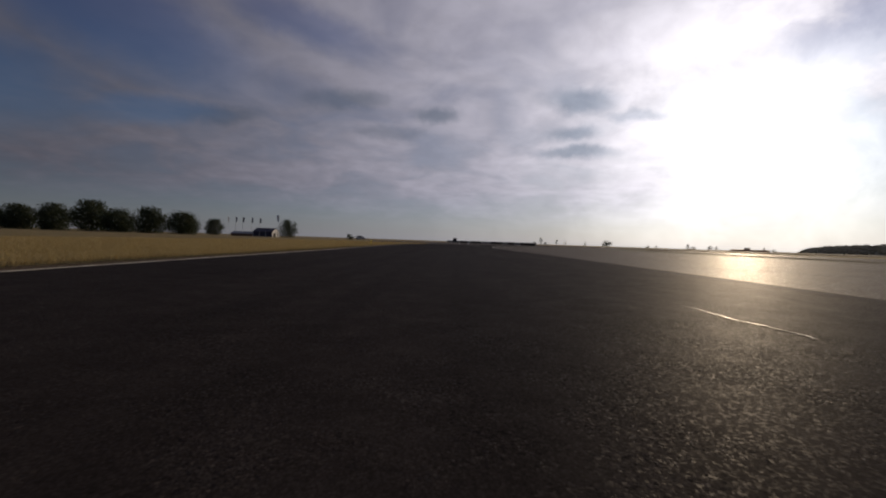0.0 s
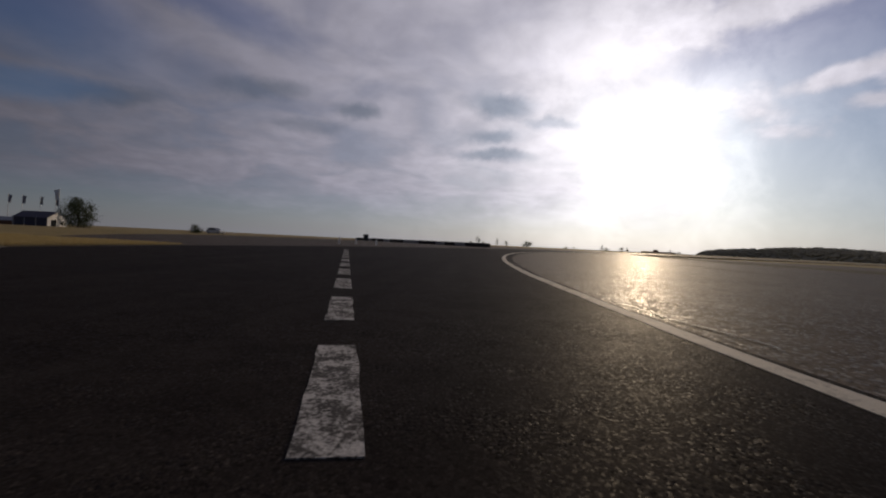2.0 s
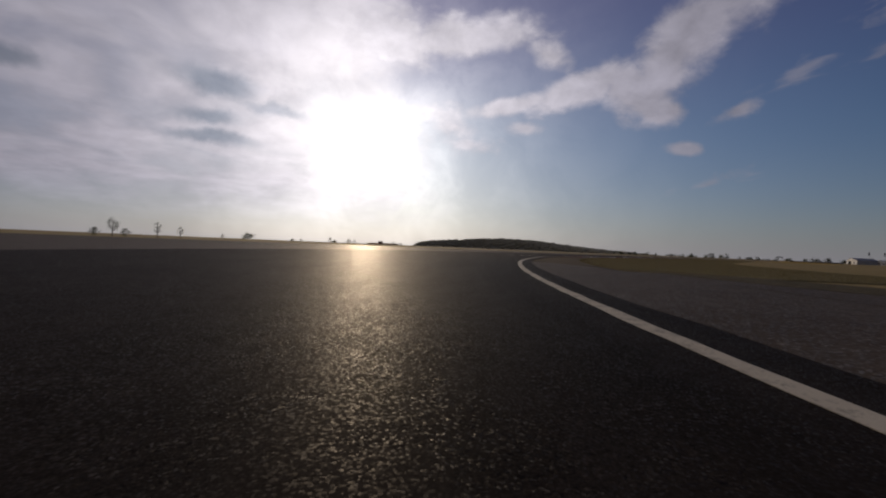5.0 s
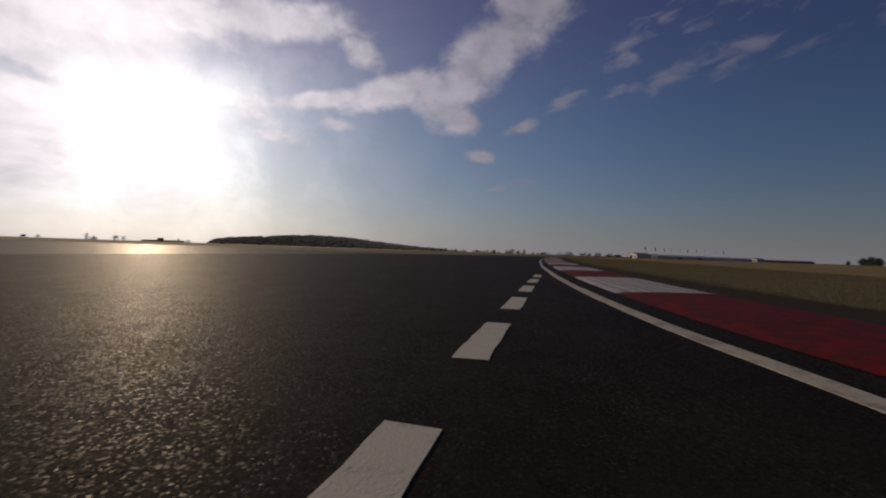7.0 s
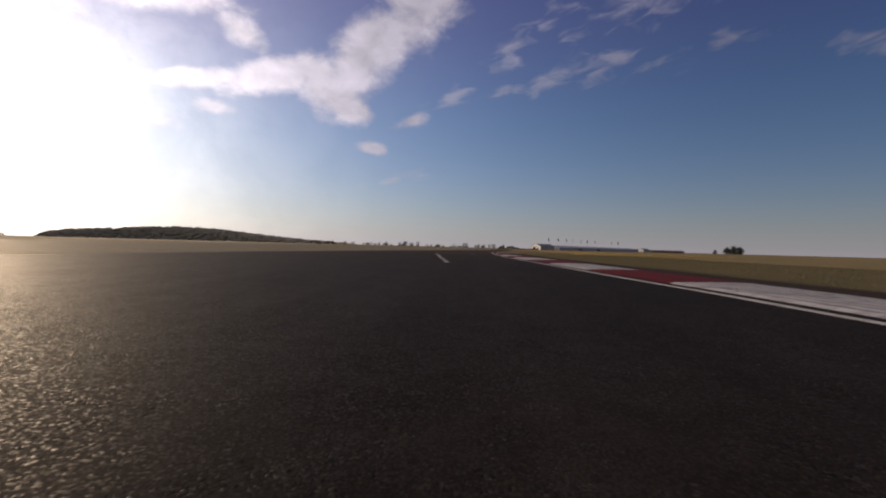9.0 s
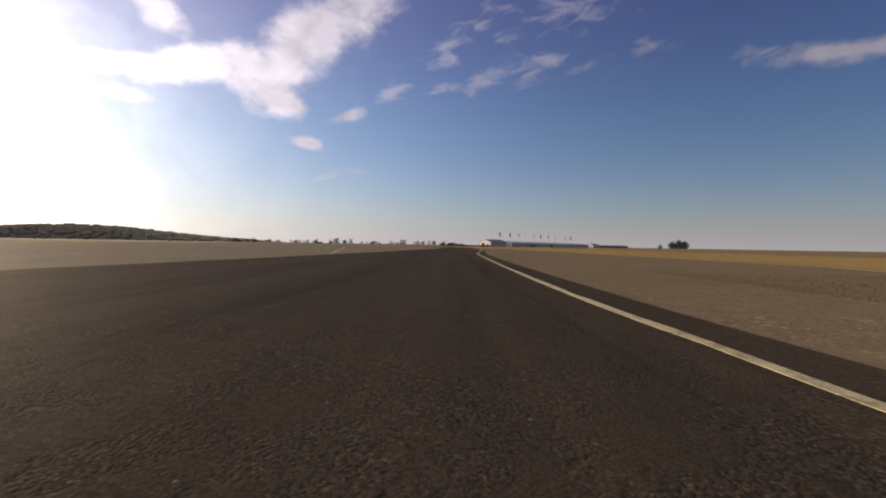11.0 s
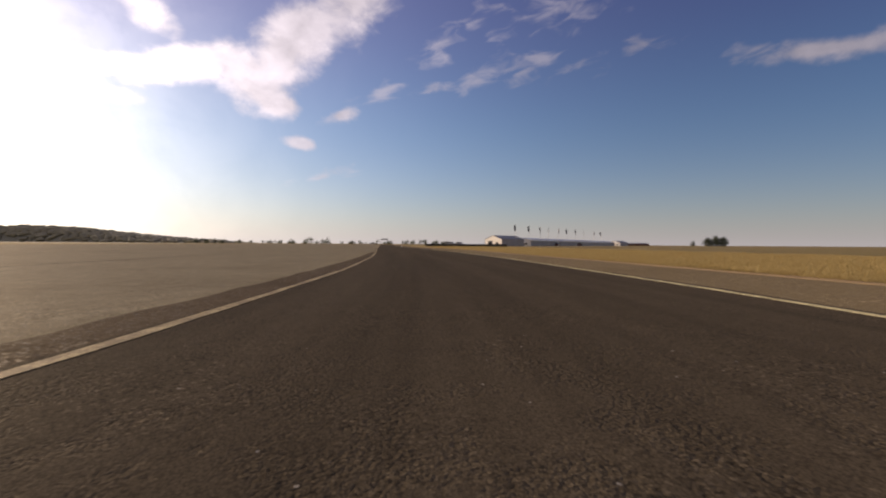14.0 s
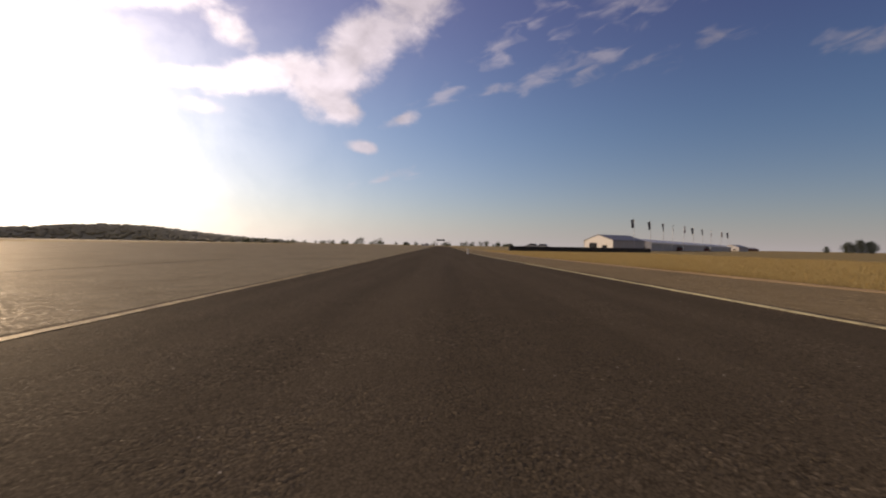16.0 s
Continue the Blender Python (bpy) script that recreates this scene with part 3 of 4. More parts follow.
ground_sheet()
STUBBLE = turf("pale_stubble", ((0.50, 0.43, 0.27), (0.44, 0.38, 0.23), (0.56, 0.48, 0.31)), 0.03)
tagged(new("ground_stubble", mesh_of("ground_stubble", [(150, 520, -0.02), (420, 330, -0.02), (1040, 560, -0.02), (1110, 1400, -0.02), (300, 1500, -0.02)]
                                     + [(150, 520, -0.06), (420, 330, -0.06), (1040, 560, -0.06), (1110, 1400, -0.06), (300, 1500, -0.06)],
                                     [(0, 1, 2, 3, 4)] + [(k, 5 + k, 5 + (k + 1) % 5, (k + 1) % 5) for k in range(5)], STUBBLE)),
       "pale far stubble field below the wooded ridge", "ground", kind="structure")
R = lambda u: offset(RIGHT_LINE, u)
L = lambda u: offset(LEFT_EDGE, u)
SHOULDER_L = lambda u: L(u) - 0.1
SHOULDER_R = lambda u: R(u) + 0.13 + 0.4 * min(1, max(0, u - 2.2)) * min(1, max(0.08, (13.2 - u) / 0.9))
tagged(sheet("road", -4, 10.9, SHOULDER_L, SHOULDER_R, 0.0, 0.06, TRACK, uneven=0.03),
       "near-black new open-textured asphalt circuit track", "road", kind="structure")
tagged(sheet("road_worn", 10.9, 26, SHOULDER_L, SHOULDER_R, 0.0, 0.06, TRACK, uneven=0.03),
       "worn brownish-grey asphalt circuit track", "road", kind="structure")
tagged(sheet("pavement_outfield_dark", 2.45, 9.4, lambda u: -70 if u > 5 else -14 - 22 * (u - 2.45), lambda u: SHOULDER_L(u) + 0.03, -0.008, 0.05, OLDER, 0.05),
       "dark weathered old runway pavement outside the bend", "pavement", kind="structure")
tagged(sheet("pavement_outfield", 9.4, 26, lambda u: -70, lambda u: SHOULDER_L(u) + 0.03, -0.008, 0.05, OLD, 0.1),
       "worn grey-brown old runway pavement beside the track", "pavement", kind="structure")
tagged(sheet("pavement_stained", 13.3, 15.1, lambda u: L(u) - 0.1 - 0.5 * math.sin(math.pi * (u - 13.28) / 1.9) ** 0.7, lambda u: L(u) - 0.06, -0.003, 0.02, EARTHY, 0.02, 0.05),
       "earth-stained band of old pavement along the painted line", "pavement", kind="structure")
tagged(sheet("pavement_infield", -4, 5.9, lambda u: SHOULDER_R(u) - 0.03, lambda u: offset(INFIELD, u), -0.008, 0.05, OLDER, 0.1),
       "worn grey-brown old pavement inside the bend", "pavement", kind="structure")
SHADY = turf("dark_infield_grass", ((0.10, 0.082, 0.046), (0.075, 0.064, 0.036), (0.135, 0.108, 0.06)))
tagged(sheet("ground_infield", -4, 5.7, lambda u: offset(INFIELD, u) - 0.2, lambda u: offset(INFIELD, u) + 13 - 1.9 * max(0, u), -0.004, 0.04, SHADY, 0.1, 0.3),
       "dark tufted grass strip inside the bend", "ground", kind="structure")
tagged(sheet("pavement_infield_far", -4, 5.2, lambda u: offset(INFIELD, u) + 12.6 - 1.9 * max(0, u), lambda u: offset(INFIELD, u) + 50 - 5 * max(0, u), -0.01, 0.04, OLDER, 0.1, 0.2),
       "old grey-brown pavement beyond the grass strip", "pavement", kind="structure")
tagged(sheet("pavement_apron", 11.0, 26, lambda u: SHOULDER_R(u) - 0.03, lambda u: offset(VERGE, u), -0.008, 0.05, DUSTY, uneven=0.08),
       "dusty light brown apron between track and dry grass", "pavement", kind="structure")
tagged(sheet("pavement_edging", 11.0, 26, lambda u: offset(VERGE, u) - 0.05, lambda u: offset(VERGE, u) + 0.3, 0.0, 0.05,
             plain("pale_edging", (0.38, 0.28, 0.165), 0.9, 0, 0.2, 2.0), uneven=0.06),
       "pale strip of trodden gravel along the dry grass", "pavement", kind="structure")
tagged(sheet("ground_verge", -4, 2.5, lambda u: L(u) - 0.95, lambda u: L(u) - 0.1, -0.015, 0.03, SOIL, uneven=0.12),
       "bare brown soil strip along the track edge", "ground", kind="structure")
tagged(sheet("ground_kerbside", 5.6, 11.2, lambda u: R(u) + 0.45, lambda u: R(u) + 3.7, -0.012, 0.04, DIRT, uneven=0.35),
       "bare dark earth strip behind the painted kerb", "ground", kind="structure")
tagged(sheet("ground_mown", 5.6, 11.3, lambda u: R(u) + 3.0, lambda u: R(u) + 15, -0.02, 0.03, MOWN, uneven=0.3),
       "short mown grey-olive grass behind the kerb", "ground", kind="structure")


def line_strip(name, u0, u1, centre, width, mat, label):
    tagged(sheet(name, u0, u1, lambda u: centre(u) - width / 2, lambda u: centre(u) + width / 2, 0.004, 0.003, mat, 0.02, 0.013), label, "road marking",
           kind="structure")


line_strip("road_marking_inner_worn", 1.1, 1.7, R, 0.09, WORNLINE, "solid worn greyish painted line along the inside track edge")
line_strip("road_marking_inner_thin", 7.8, 11.0, R, 0.12, PALE, "thin solid off-white painted line beside the kerb")
line_strip("road_marking_inner", 1.7, 7.8, R, 0.16, LINE, "solid off-white painted line along the inside track edge")
line_strip("road_marking_inner_far", 11.0, 24, R, 0.095, YELLOWED, "solid yellowed painted line along the inside track edge")
line_strip("road_marking_outer", -4, 2.35, L, 0.12, LINE, "thin worn white line along the outside track edge")
TAN = paint("tan_line_paint", (0.56, 0.45, 0.25), (0.15, 0.115, 0.075), 0.7, onset=0.64)
line_strip("road_marking_outer_far", 11.5, 24, L, 0.095, TAN, "solid yellowed painted line along the outside track edge")


tagged(sheet("road_marking_faded", 11.9, 13.6, lambda u: -9.45 - (u - 12.35) * 6.7, lambda u: -9.33 - (u - 12.35) * 6.7, -0.004, 0.003, YELLOWED, 0.02, 0.02),
       "faded thin painted line on the old pavement", "road marking", kind="structure")
SEAM = plain("bitumen_seam", (0.012, 0.012, 0.012), 0.5, 0, 0.2, 9.0)
for u0, u1, a, b in [(0.105, 0.155, 2.33, 2.2), (0.575, 0.65, 2.07, 1.68), (2.105, 2.185, 2.0, 1.7), (7.58, 7.68, -2.9, -2.45)]:
    wavy = lambda u: a + (b - a) * (u - u0) / (u1 - u0) + 0.025 * math.sin(9.5 * (u - u0) / (u1 - u0)) + 0.012 * math.sin(23 * (u - u0) / (u1 - u0))
    tagged(sheet("road_seam", u0, u1, lambda u: wavy(u) - 0.007, lambda u: wavy(u) + 0.007,
                 0.004, 0.003, SEAM, 0.002, 0.004), "short thin bitumen seam in the asphalt", "road seam", kind="structure")


CRACK = plain("open_crack", (0.10, 0.08, 0.055), 0.9, 0, 0.3, 6.0)
for u0, u1, off_line, w in [(14.9, 15.9, 2.3, 0.02), (15.6, 17.2, 4.6, 0.018), (13.2, 15.4, 7.5, 0.04), (11.6, 14.0, 11.0, 0.05), (12.5, 16, 17.0, 0.05), (3.1, 5.4, -4.2, 0.03), (2.6, 4.8, -9.0, 0.06)]:
    drift = [0.12 * random.Random(k).uniform(-1, 1) for k in range(60)]
    line = (lambda u: R(u) - off_line) if off_line < 0 else (lambda u: L(u) - off_line)
    wander = lambda u: line(u) + float(np.interp((u - u0) * 6, range(60), drift))
    tagged(sheet("pavement_crack", u0, u1, lambda u: wander(u) - w / 2, lambda u: wander(u) + w / 2, -0.004, 0.003, CRACK, 0.02, w * 0.3),
           "dark wandering crack in the old pavement", "crack", kind="structure")


# ---- painted dashes ----
def dash_mesh(length, width, seed, mat):
    rng = random.Random(seed)
    n, verts = 9, []
    for i in range(n):
        y = length * i / (n - 1)
        w = width / 2
        verts += [(-w + rng.uniform(-0.007, 0.007), y + (rng.uniform(-0.012, 0.012) if i in (0, n - 1) else 0), 0.004),
                  (w + rng.uniform(-0.007, 0.007), y + (rng.uniform(-0.012, 0.012) if i in (0, n - 1) else 0), 0.004)]
    k = len(verts)
    verts += [(x, y, 0.0005) for x, y, _ in verts]
    faces = [(2 * i, 2 * i + 1, 2 * i + 3, 2 * i + 2) for i in range(n - 1)]
    faces += [(2 * i, 2 * i + 2, k + 2 * i + 2, k + 2 * i) for i in range(n - 1)] + [(2 * i + 1, k + 2 * i + 1, k + 2 * i + 3, 2 * i + 3) for i in range(n - 1)]
    faces += [(0, k, k + 1, 1), (k - 2, k - 1, 2 * k - 1, 2 * k - 2)]
    return mesh_of("lane_dash", verts, faces, mat)


def dashes(x0, y0, x1, y1, first, period, length, width, count, group, mat, label):
    heading = math.atan2(x1 - x0, y1 - y0)
    shapes = [dash_mesh(length, width, 7 * k + int(x0), mat) for k in range(3)]
    for k in range(count):
        d = first + k * period
        ob = new("lane_dash", shapes[k % 3])
        ob.matrix_basis = pose(x0 + math.sin(heading) * d, y0 + math.cos(heading) * d, 0, 0, 0, -math.degrees(heading))
        tagged(ob, label, "road marking", group)


dashes(4.72, 46.0, 3.91, 69.0, 0.45, 1.93, 1.2, 0.19, 16, "dashes of the straight-on lane line", BAREDASH, "white painted dash worn down to the stones, on asphalt")
dashes(71.7, 149.85, 88.1, 152.5, 0.3, 2.18, 1.25, 0.19, 9, "dashes of the joining lane line", CREAM, "cream painted dash with ragged edges on dark asphalt")
dashes(141.2, 165.55, 161.6, 169.75, 1.05, 2.83, 1.5, 0.19, 7, "dashes of the leaving lane line", DASH, "white painted dash worn and cracked, on dark asphalt")
dashes(163.0, 166.8, 168.6, 170.4, 0.2, 1.9, 1.0, 0.16, 4, "dashes across the track", DASH, "white painted dash worn down to the stones, on asphalt")


# ---- painted kerb ----
def pace(u):
    (ax, ay, _), (bx, by, _) = station(u - 0.01), station(u + 0.01)
    return math.hypot(bx - ax, by - ay) / 0.02


RIBS = [(0, 0.006), (0.08, 0.024), (0.22, 0.030), (0.275, 0.032), (0.46, 0.034), (0.51, 0.035), (0.7, 0.035), (0.755, 0.034), (0.9, 0.03), (1.0, 0.004)]
GROOVES = (0.12, 0.25, 0.37, 0.49, 0.61, 0.73, 0.85)


def kerb():
    base = new("painted_kerb")
    tagged(base, "long flat kerb of alternating red and white painted blocks along the track", "kerb")
    u, k, m = 6.906, 0, len(RIBS)
    while u < 10.7:
        span = 4.64 / pace(u)
        n = 6
        verts, faces = [], []
        for i in range(n + 1):
            v = u + span * (i / n) * 0.992
            inner = R(v) + 0.42 - 0.15 * min(1, max(0, v - 8.2))
            wide = 1.75
            if k == 0:
                wide *= max(0.03, i / n)
            if v > 10.2:
                wide *= max(0.05, 1 - (v - 10.2) / 0.6)
            for j, rise in RIBS:
                x, y, _ = station(v + 0.012 * j, inner + wide * j)
                verts.append((x, y, rise))
        for i in range(n):
            for j in range(m - 1):
                a = m * i + j
                faces.append((a, a + 1, a + m + 1, a + m))
        block = piece("kerb_block", verts, faces, WHITE if k % 2 == 0 and k else RED, base, "scuffed white painted block" if k % 2 == 0 and k else "dark red painted block")
        if k > 1 and k % 2 == 0 and u < 10.2:
            for j in GROOVES:
                gv = []
                for i in range(n + 1):
                    v = u + span * (i / n) * 0.985 + 0.001
                    inner = R(v) + 0.42 - 0.15 * min(1, max(0, v - 8.2))
                    z = float(np.interp(j, [r[0] for r in RIBS], [r[1] for r in RIBS])) + 0.003
                    for w in (-0.009, 0.009):
                        x, y, _ = station(v + 0.012 * j, inner + wide * (j + w))
                        gv.append((x, y, z))
                piece("groove", gv, [(2 * i, 2 * i + 1, 2 * i + 3, 2 * i + 2) for i in range(n)], GRIME, block, "dark grime-filled groove")
        u += span
        k += 1


kerb()


# ---- dry grass ----
def grass(name, u0, u1, near, depth, density, height, seed, label, side=1, blades=STRAW):
    """Blades of dry grass along a strip of the plan, thinning out away from the track."""
    rng = np.random.default_rng(seed)
    area = (u1 - u0) * 26.0 * depth
    n = int(area * density)
    us, ds = rng.uniform(u0, u1, n), depth * rng.uniform(0, 1, n) ** 1.6
    verts = np.zeros((n, 3, 3))
    grid = np.arange(u0, u1 + 0.02, 0.02)
    base = np.array([station(u, near(u)) for u in grid])
    bx, by, bh = (np.interp(us, grid, base[:, c]) for c in range(3))
    x, y = bx + np.cos(bh) * ds * side, by - np.sin(bh) * ds * side
    tall = height * rng.uniform(0.62, 1.05, n) * (0.75 + 0.25 * np.sin(x * 0.9) * np.cos(y * 0.7))
    turn, lean = rng.uniform(0, 2 * np.pi, n), rng.normal(0, 0.09, (n, 2))
    half = 0.006 + 0.005 * rng.random(n) + 0.0018 * ds
    verts[:, 0] = np.stack([x - np.cos(turn) * half, y - np.sin(turn) * half, np.full(n, -0.05)], 1)
    verts[:, 1] = np.stack([x + np.cos(turn) * half, y + np.sin(turn) * half, np.full(n, -0.05)], 1)
    verts[:, 2] = np.stack([x + lean[:, 0], y + lean[:, 1], tall], 1)
    me = bpy.data.meshes.new(name)
    me.vertices.add(3 * n)
    me.vertices.foreach_set("co", verts.ravel())
    me.loops.add(3 * n)
    me.loops.foreach_set("vertex_index", np.arange(3 * n, dtype=np.int32))
    me.polygons.add(n)
    me.polygons.foreach_set("loop_start", np.arange(0, 3 * n, 3, dtype=np.int32))
    me.update(calc_edges=True)
    me.materials.append(blades)
    tagged(new(name, me), label, "grass", kind="stuff")


grass("dry_grass", -1.6, 2.6, lambda u: L(u) - 0.8, 16, 230, 0.15, 1, "tall straw-yellow dry grass beside the track", -1)
grass("dry_grass", -1.6, 2.6, lambda u: L(u) - 0.55, 2.2, 320, 0.05, 5, "short olive and brown grass along the track edge", -1, OLIVE)
grass("dry_grass", 5.6, 11.4, lambda u: R(u) + 3.3, 13, 170, 0.032, 2, "short grey-olive mown grass behind the painted kerb", 1, OLIVE)
grass("dry_grass", 11.2, 18, lambda u: offset(VERGE, u) + 0.3, 18, 210, 0.12, 3, "tall golden dry grass beyond the dusty apron")


# ---- trees ----
def tree_mesh(seed, height, width, low=0.12, clumps=90, leaf=0.085, lean=0.0, round_top=0.6):
    """Verts and faces of trunk with limbs, and of a crown of leaf sprays in uneven clumps."""
    rng = random.Random(seed)
    tv, tf = [], []

    def limb(a, b, ra, rb, n=6):
        a, b = Vector(a), Vector(b)
        q = (b - a).to_track_quat("Z", "Y").to_matrix()
        o = len(tv)
        for p, r in ((a, ra), (b, rb)):
            for k in range(n):
                t = 2 * math.pi * k / n
                tv.append(tuple(p + q @ Vector((r * math.cos(t), r * math.sin(t), 0))))
        for k in range(n):
            tf.append((o + k, o + (k + 1) % n, o + n + (k + 1) % n, o + n + k))

    top = height * 0.72
    knots = [Vector((lean * height * s + rng.uniform(-0.05, 0.05) * s * width, rng.uniform(-0.05, 0.05) * s * width, top * s)) for s in (0, 0.35, 0.7, 1)]
    knots[0].z = -0.1
    r = height * 0.03
    for i in range(3):
        limb(knots[i], knots[i + 1], r * (1 - 0.28 * i), r * (1 - 0.28 * (i + 1)))
    cv, cf = [], []
    for c in range(clumps):
        h = rng.uniform(low, 1.0)
        bulge = math.sin(math.pi * min(1, max(0.04, (h - low) / (1.0 - low) * 0.86 + 0.1))) ** round_top
        t, d = rng.uniform(0, 2 * math.pi), math.sqrt(rng.uniform(0.05, 1)) * width / 2 * bulge * rng.uniform(0.75, 1.08)
        centre = Vector((d * math.cos(t) + lean * height * h, d * math.sin(t), h * height * 0.97))
        if c % 9 == 0:
            limb(knots[1 + c % 3], centre, r * 0.35, r * 0.08, 4)
        size = width * rng.uniform(0.06, 0.12)
        for k in range(46):
            p = centre + Vector([max(-1.3, min(1.3, rng.gauss(0, 1))) * size for _ in range(3)])
            a, b = [Vector([rng.gauss(0, 1) for _ in range(3)]).normalized() * leaf * width / 4.2 * rng.uniform(0.6, 1.25) for _ in range(2)]
            o = len(cv)
            cv.extend([tuple(p - a), tuple(p + b), tuple(p + a), tuple(p - b * 0.8)])
            cf.append((o, o + 1, o + 2, o + 3))
    return tv, tf, cv, cf


def tree(name, seed, height, width, label, category="tree", group="", **shape):
    tv, tf, cv, cf = tree_mesh(seed, height, width, **shape)
    ob = new(name)
    piece("trunk", tv, tf, BARK, ob, smooth=True)
    piece("crown", cv, cf, LEAF, ob)
    return tagged(ob, label, category, group)


def put(ob, x, y, z=-0.05, turn=0.0):
    ob.matrix_basis = pose(x, y, z, 0, 0, turn)
    return ob


put(tree("tree", 11, 6.0, 6.6, "dense dark green broadleaf tree beside a white flagpole", clumps=140, low=0.05), -56.4, 164.6)
# row of field trees behind the straw field
for k, (x, y, h, w) in enumerate([(-96, 190, 6.2, 7.5), (-113, 203, 5.8, 6.0), (-76, 132, 5.7, 9), (-86, 133, 6.8, 9.5), (-98, 137, 6.2, 10),
                                  (-108, 139, 8.4, 11.5), (-121, 141, 7.2, 11), (-133, 141, 6.8, 12), (-147, 144, 7, 13), (-160, 146, 7.2, 14)]):
    put(tree("tree", 20 + k, h, w, "rounded dark green field tree at the edge of dry grass", group="trees behind the straw field", clumps=190, low=0.04), x, y, turn=40 * k)
# slim young trees on the horizon
for k, (x, y, h, w) in enumerate([(50.2, 246.8, 1.7, 2.2), (53.5, 246.8, 4.1, 2.4), (55.8, 246, 1.7, 2.0), (62.2, 247, 3.8, 1.7), (69.5, 257.2, 2.9, 1.6)]):
    put(tree("tree", 40 + k, h, w, "small slim tree standing alone on open grassland", group="slim trees on the grassland", clumps=45, low=0.35 if h > 2.5 else 0.05), x, y, turn=70 * k)
put(tree("shrub", 77, 1.7, 3.6, "low dark rounded shrub beside a parked car", "shrub", clumps=60, low=0.02), -35.5, 172.5)
# trees right of the marquees
for k, (x, y, h, w) in enumerate([(667, -74, 7.6, 9.5), (670, -69, 8.4, 11), (673, -63.5, 7.2, 8.5), (680, -54, 4.4, 4.6)]):
    put(tree("tree", 60 + k, h, w, "dark green tree in a small clump on golden grass", group="clump of trees on the grass", clumps=120, low=0.02, round_top=1.0), x, y, turn=55 * k)
# scattered hedgerow trees along the far horizon
hedge = [tree("hedgerow_tree", 90 + k, h, w, "small dark hedgerow tree on the far horizon", "tree", "hedgerow trees on the horizon", clumps=40, low=0.02)
         for k, (h, w) in enumerate([(4.2, 6.5), (5.5, 6), (3.2, 8)])]
rng = random.Random(5)
spots = []
for k in range(64):
    a = radians(rng.uniform(61.5, 86.5))
    d = rng.uniform(640, 900)
    spots.append((120 + d * math.sin(a), 120 + d * math.cos(a), rng.uniform(0.55, 1.25)))
for a, d, s in [(17.5, 1420, 1.7), (24.4, 1460, 1.6), (25.3, 1460, 1.4), (28.5, 1600, 2.6), (29.0, 1600, 2.2), (30.6, 1600, 2.6), (31.2, 1600, 2.0), (36.3, 1400, 1.5),
                (66.5, 800, 1.5), (68.0, 820, 1.2), (19.9, 1540, 4.6)]:
    spots.append((d * math.sin(radians(a)), d * math.cos(radians(a)), s))
for k, (x, y, s) in enumerate(spots):
    ob = hedge[k % 3] if k < 3 else copy_thing(hedge[k % 3], pose(0, 0, 0))
    ob.matrix_basis = pose(x, y, -0.1, 0, 0, 47 * k) @ Matrix.Diagonal((s, s, s, 1))


# ---- wooded ridge on the horizon ----
RIDGE_S = [-0.06, -0.02, 0.05, 0.2, 0.4, 0.5, 0.6, 0.7, 0.8, 0.9, 1.0, 1.1, 1.18]
RIDGE_Z = [3, 14, 20.5, 25.5, 31.5, 32, 30, 26, 20, 13, 7.5, 4, 2]


def ridge():
    rng = random.Random(8)
    verts, faces = [], []
    n = 520
    for i in range(n + 1):
        s = -0.06 + 1.24 * i / n
        x, y = 1118 - 129 * s + 40 * math.sin(4 * s), 1381 - 788 * s
        crest = 0.94 * float(np.interp(s, RIDGE_S, RIDGE_Z))
        swell = crest
        crest += 1.4 * noise.noise((s * 30, 0, 0)) + 1.1 * noise.noise((s * 95, 3, 0)) + 0.9 * noise.noise((s * 260, 7, 0))
        crest = max(1.0, crest)
        for r, z in ((0, -1.0), (20, swell * 0.42), (42, swell * 0.78), (56, max(0.5, swell * 0.94)), (62, crest), (260, -1.0)):
            verts.append((x + 0.8 * r, y + 0.6 * r, z))
    for i in range(n):
        for j in range(5):
            a = 6 * i + j
            faces.append((a, a + 6, a + 7, a + 1))
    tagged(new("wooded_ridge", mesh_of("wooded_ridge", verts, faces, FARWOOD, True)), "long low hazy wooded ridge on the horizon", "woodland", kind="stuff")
    # crowns of the trees that stand on it
    bm = bmesh.new()
    bmesh.ops.create_icosphere(bm, subdivisions=2, radius=1.0)
    ball = np.array([v.co[:] for v in bm.verts])
    tris = np.array([[v.index for v in f.verts] for f in bm.faces])
    bm.free()
    cv, cf = [], []
    for k in range(1000):
        s = rng.uniform(-0.04, 1.12)
        x, y = 1118 - 129 * s + 40 * math.sin(4 * s), 1381 - 788 * s
        swell = float(np.interp(s, RIDGE_S, RIDGE_Z))
        r = 62 * math.sqrt(rng.random())
        z = swell * float(np.interp(r, [0, 20, 42, 56, 62], [0, 0.42, 0.78, 0.94, 0.98]))
        wide, tall = rng.uniform(4.5, 9.0), rng.uniform(2.2, 4.2) * (0.55 + 0.45 * min(1.0, swell / 14))
        ragged = 1 + 0.3 * np.array([noise.noise((*(p * 1.9), k * 3.7)[:3] if k % 2 else (p[0] * 1.9 + k, p[1] * 1.9, p[2] * 1.9)) for p in ball])
        pts = ball * ragged[:, None] * (wide, wide, tall) + (x + 0.8 * r, y + 0.6 * r, z)
        cf.append(tris + len(cv) * len(ball))
        cv.append(pts)
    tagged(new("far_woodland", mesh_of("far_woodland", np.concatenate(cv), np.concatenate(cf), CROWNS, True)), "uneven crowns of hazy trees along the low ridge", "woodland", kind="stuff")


ridge()


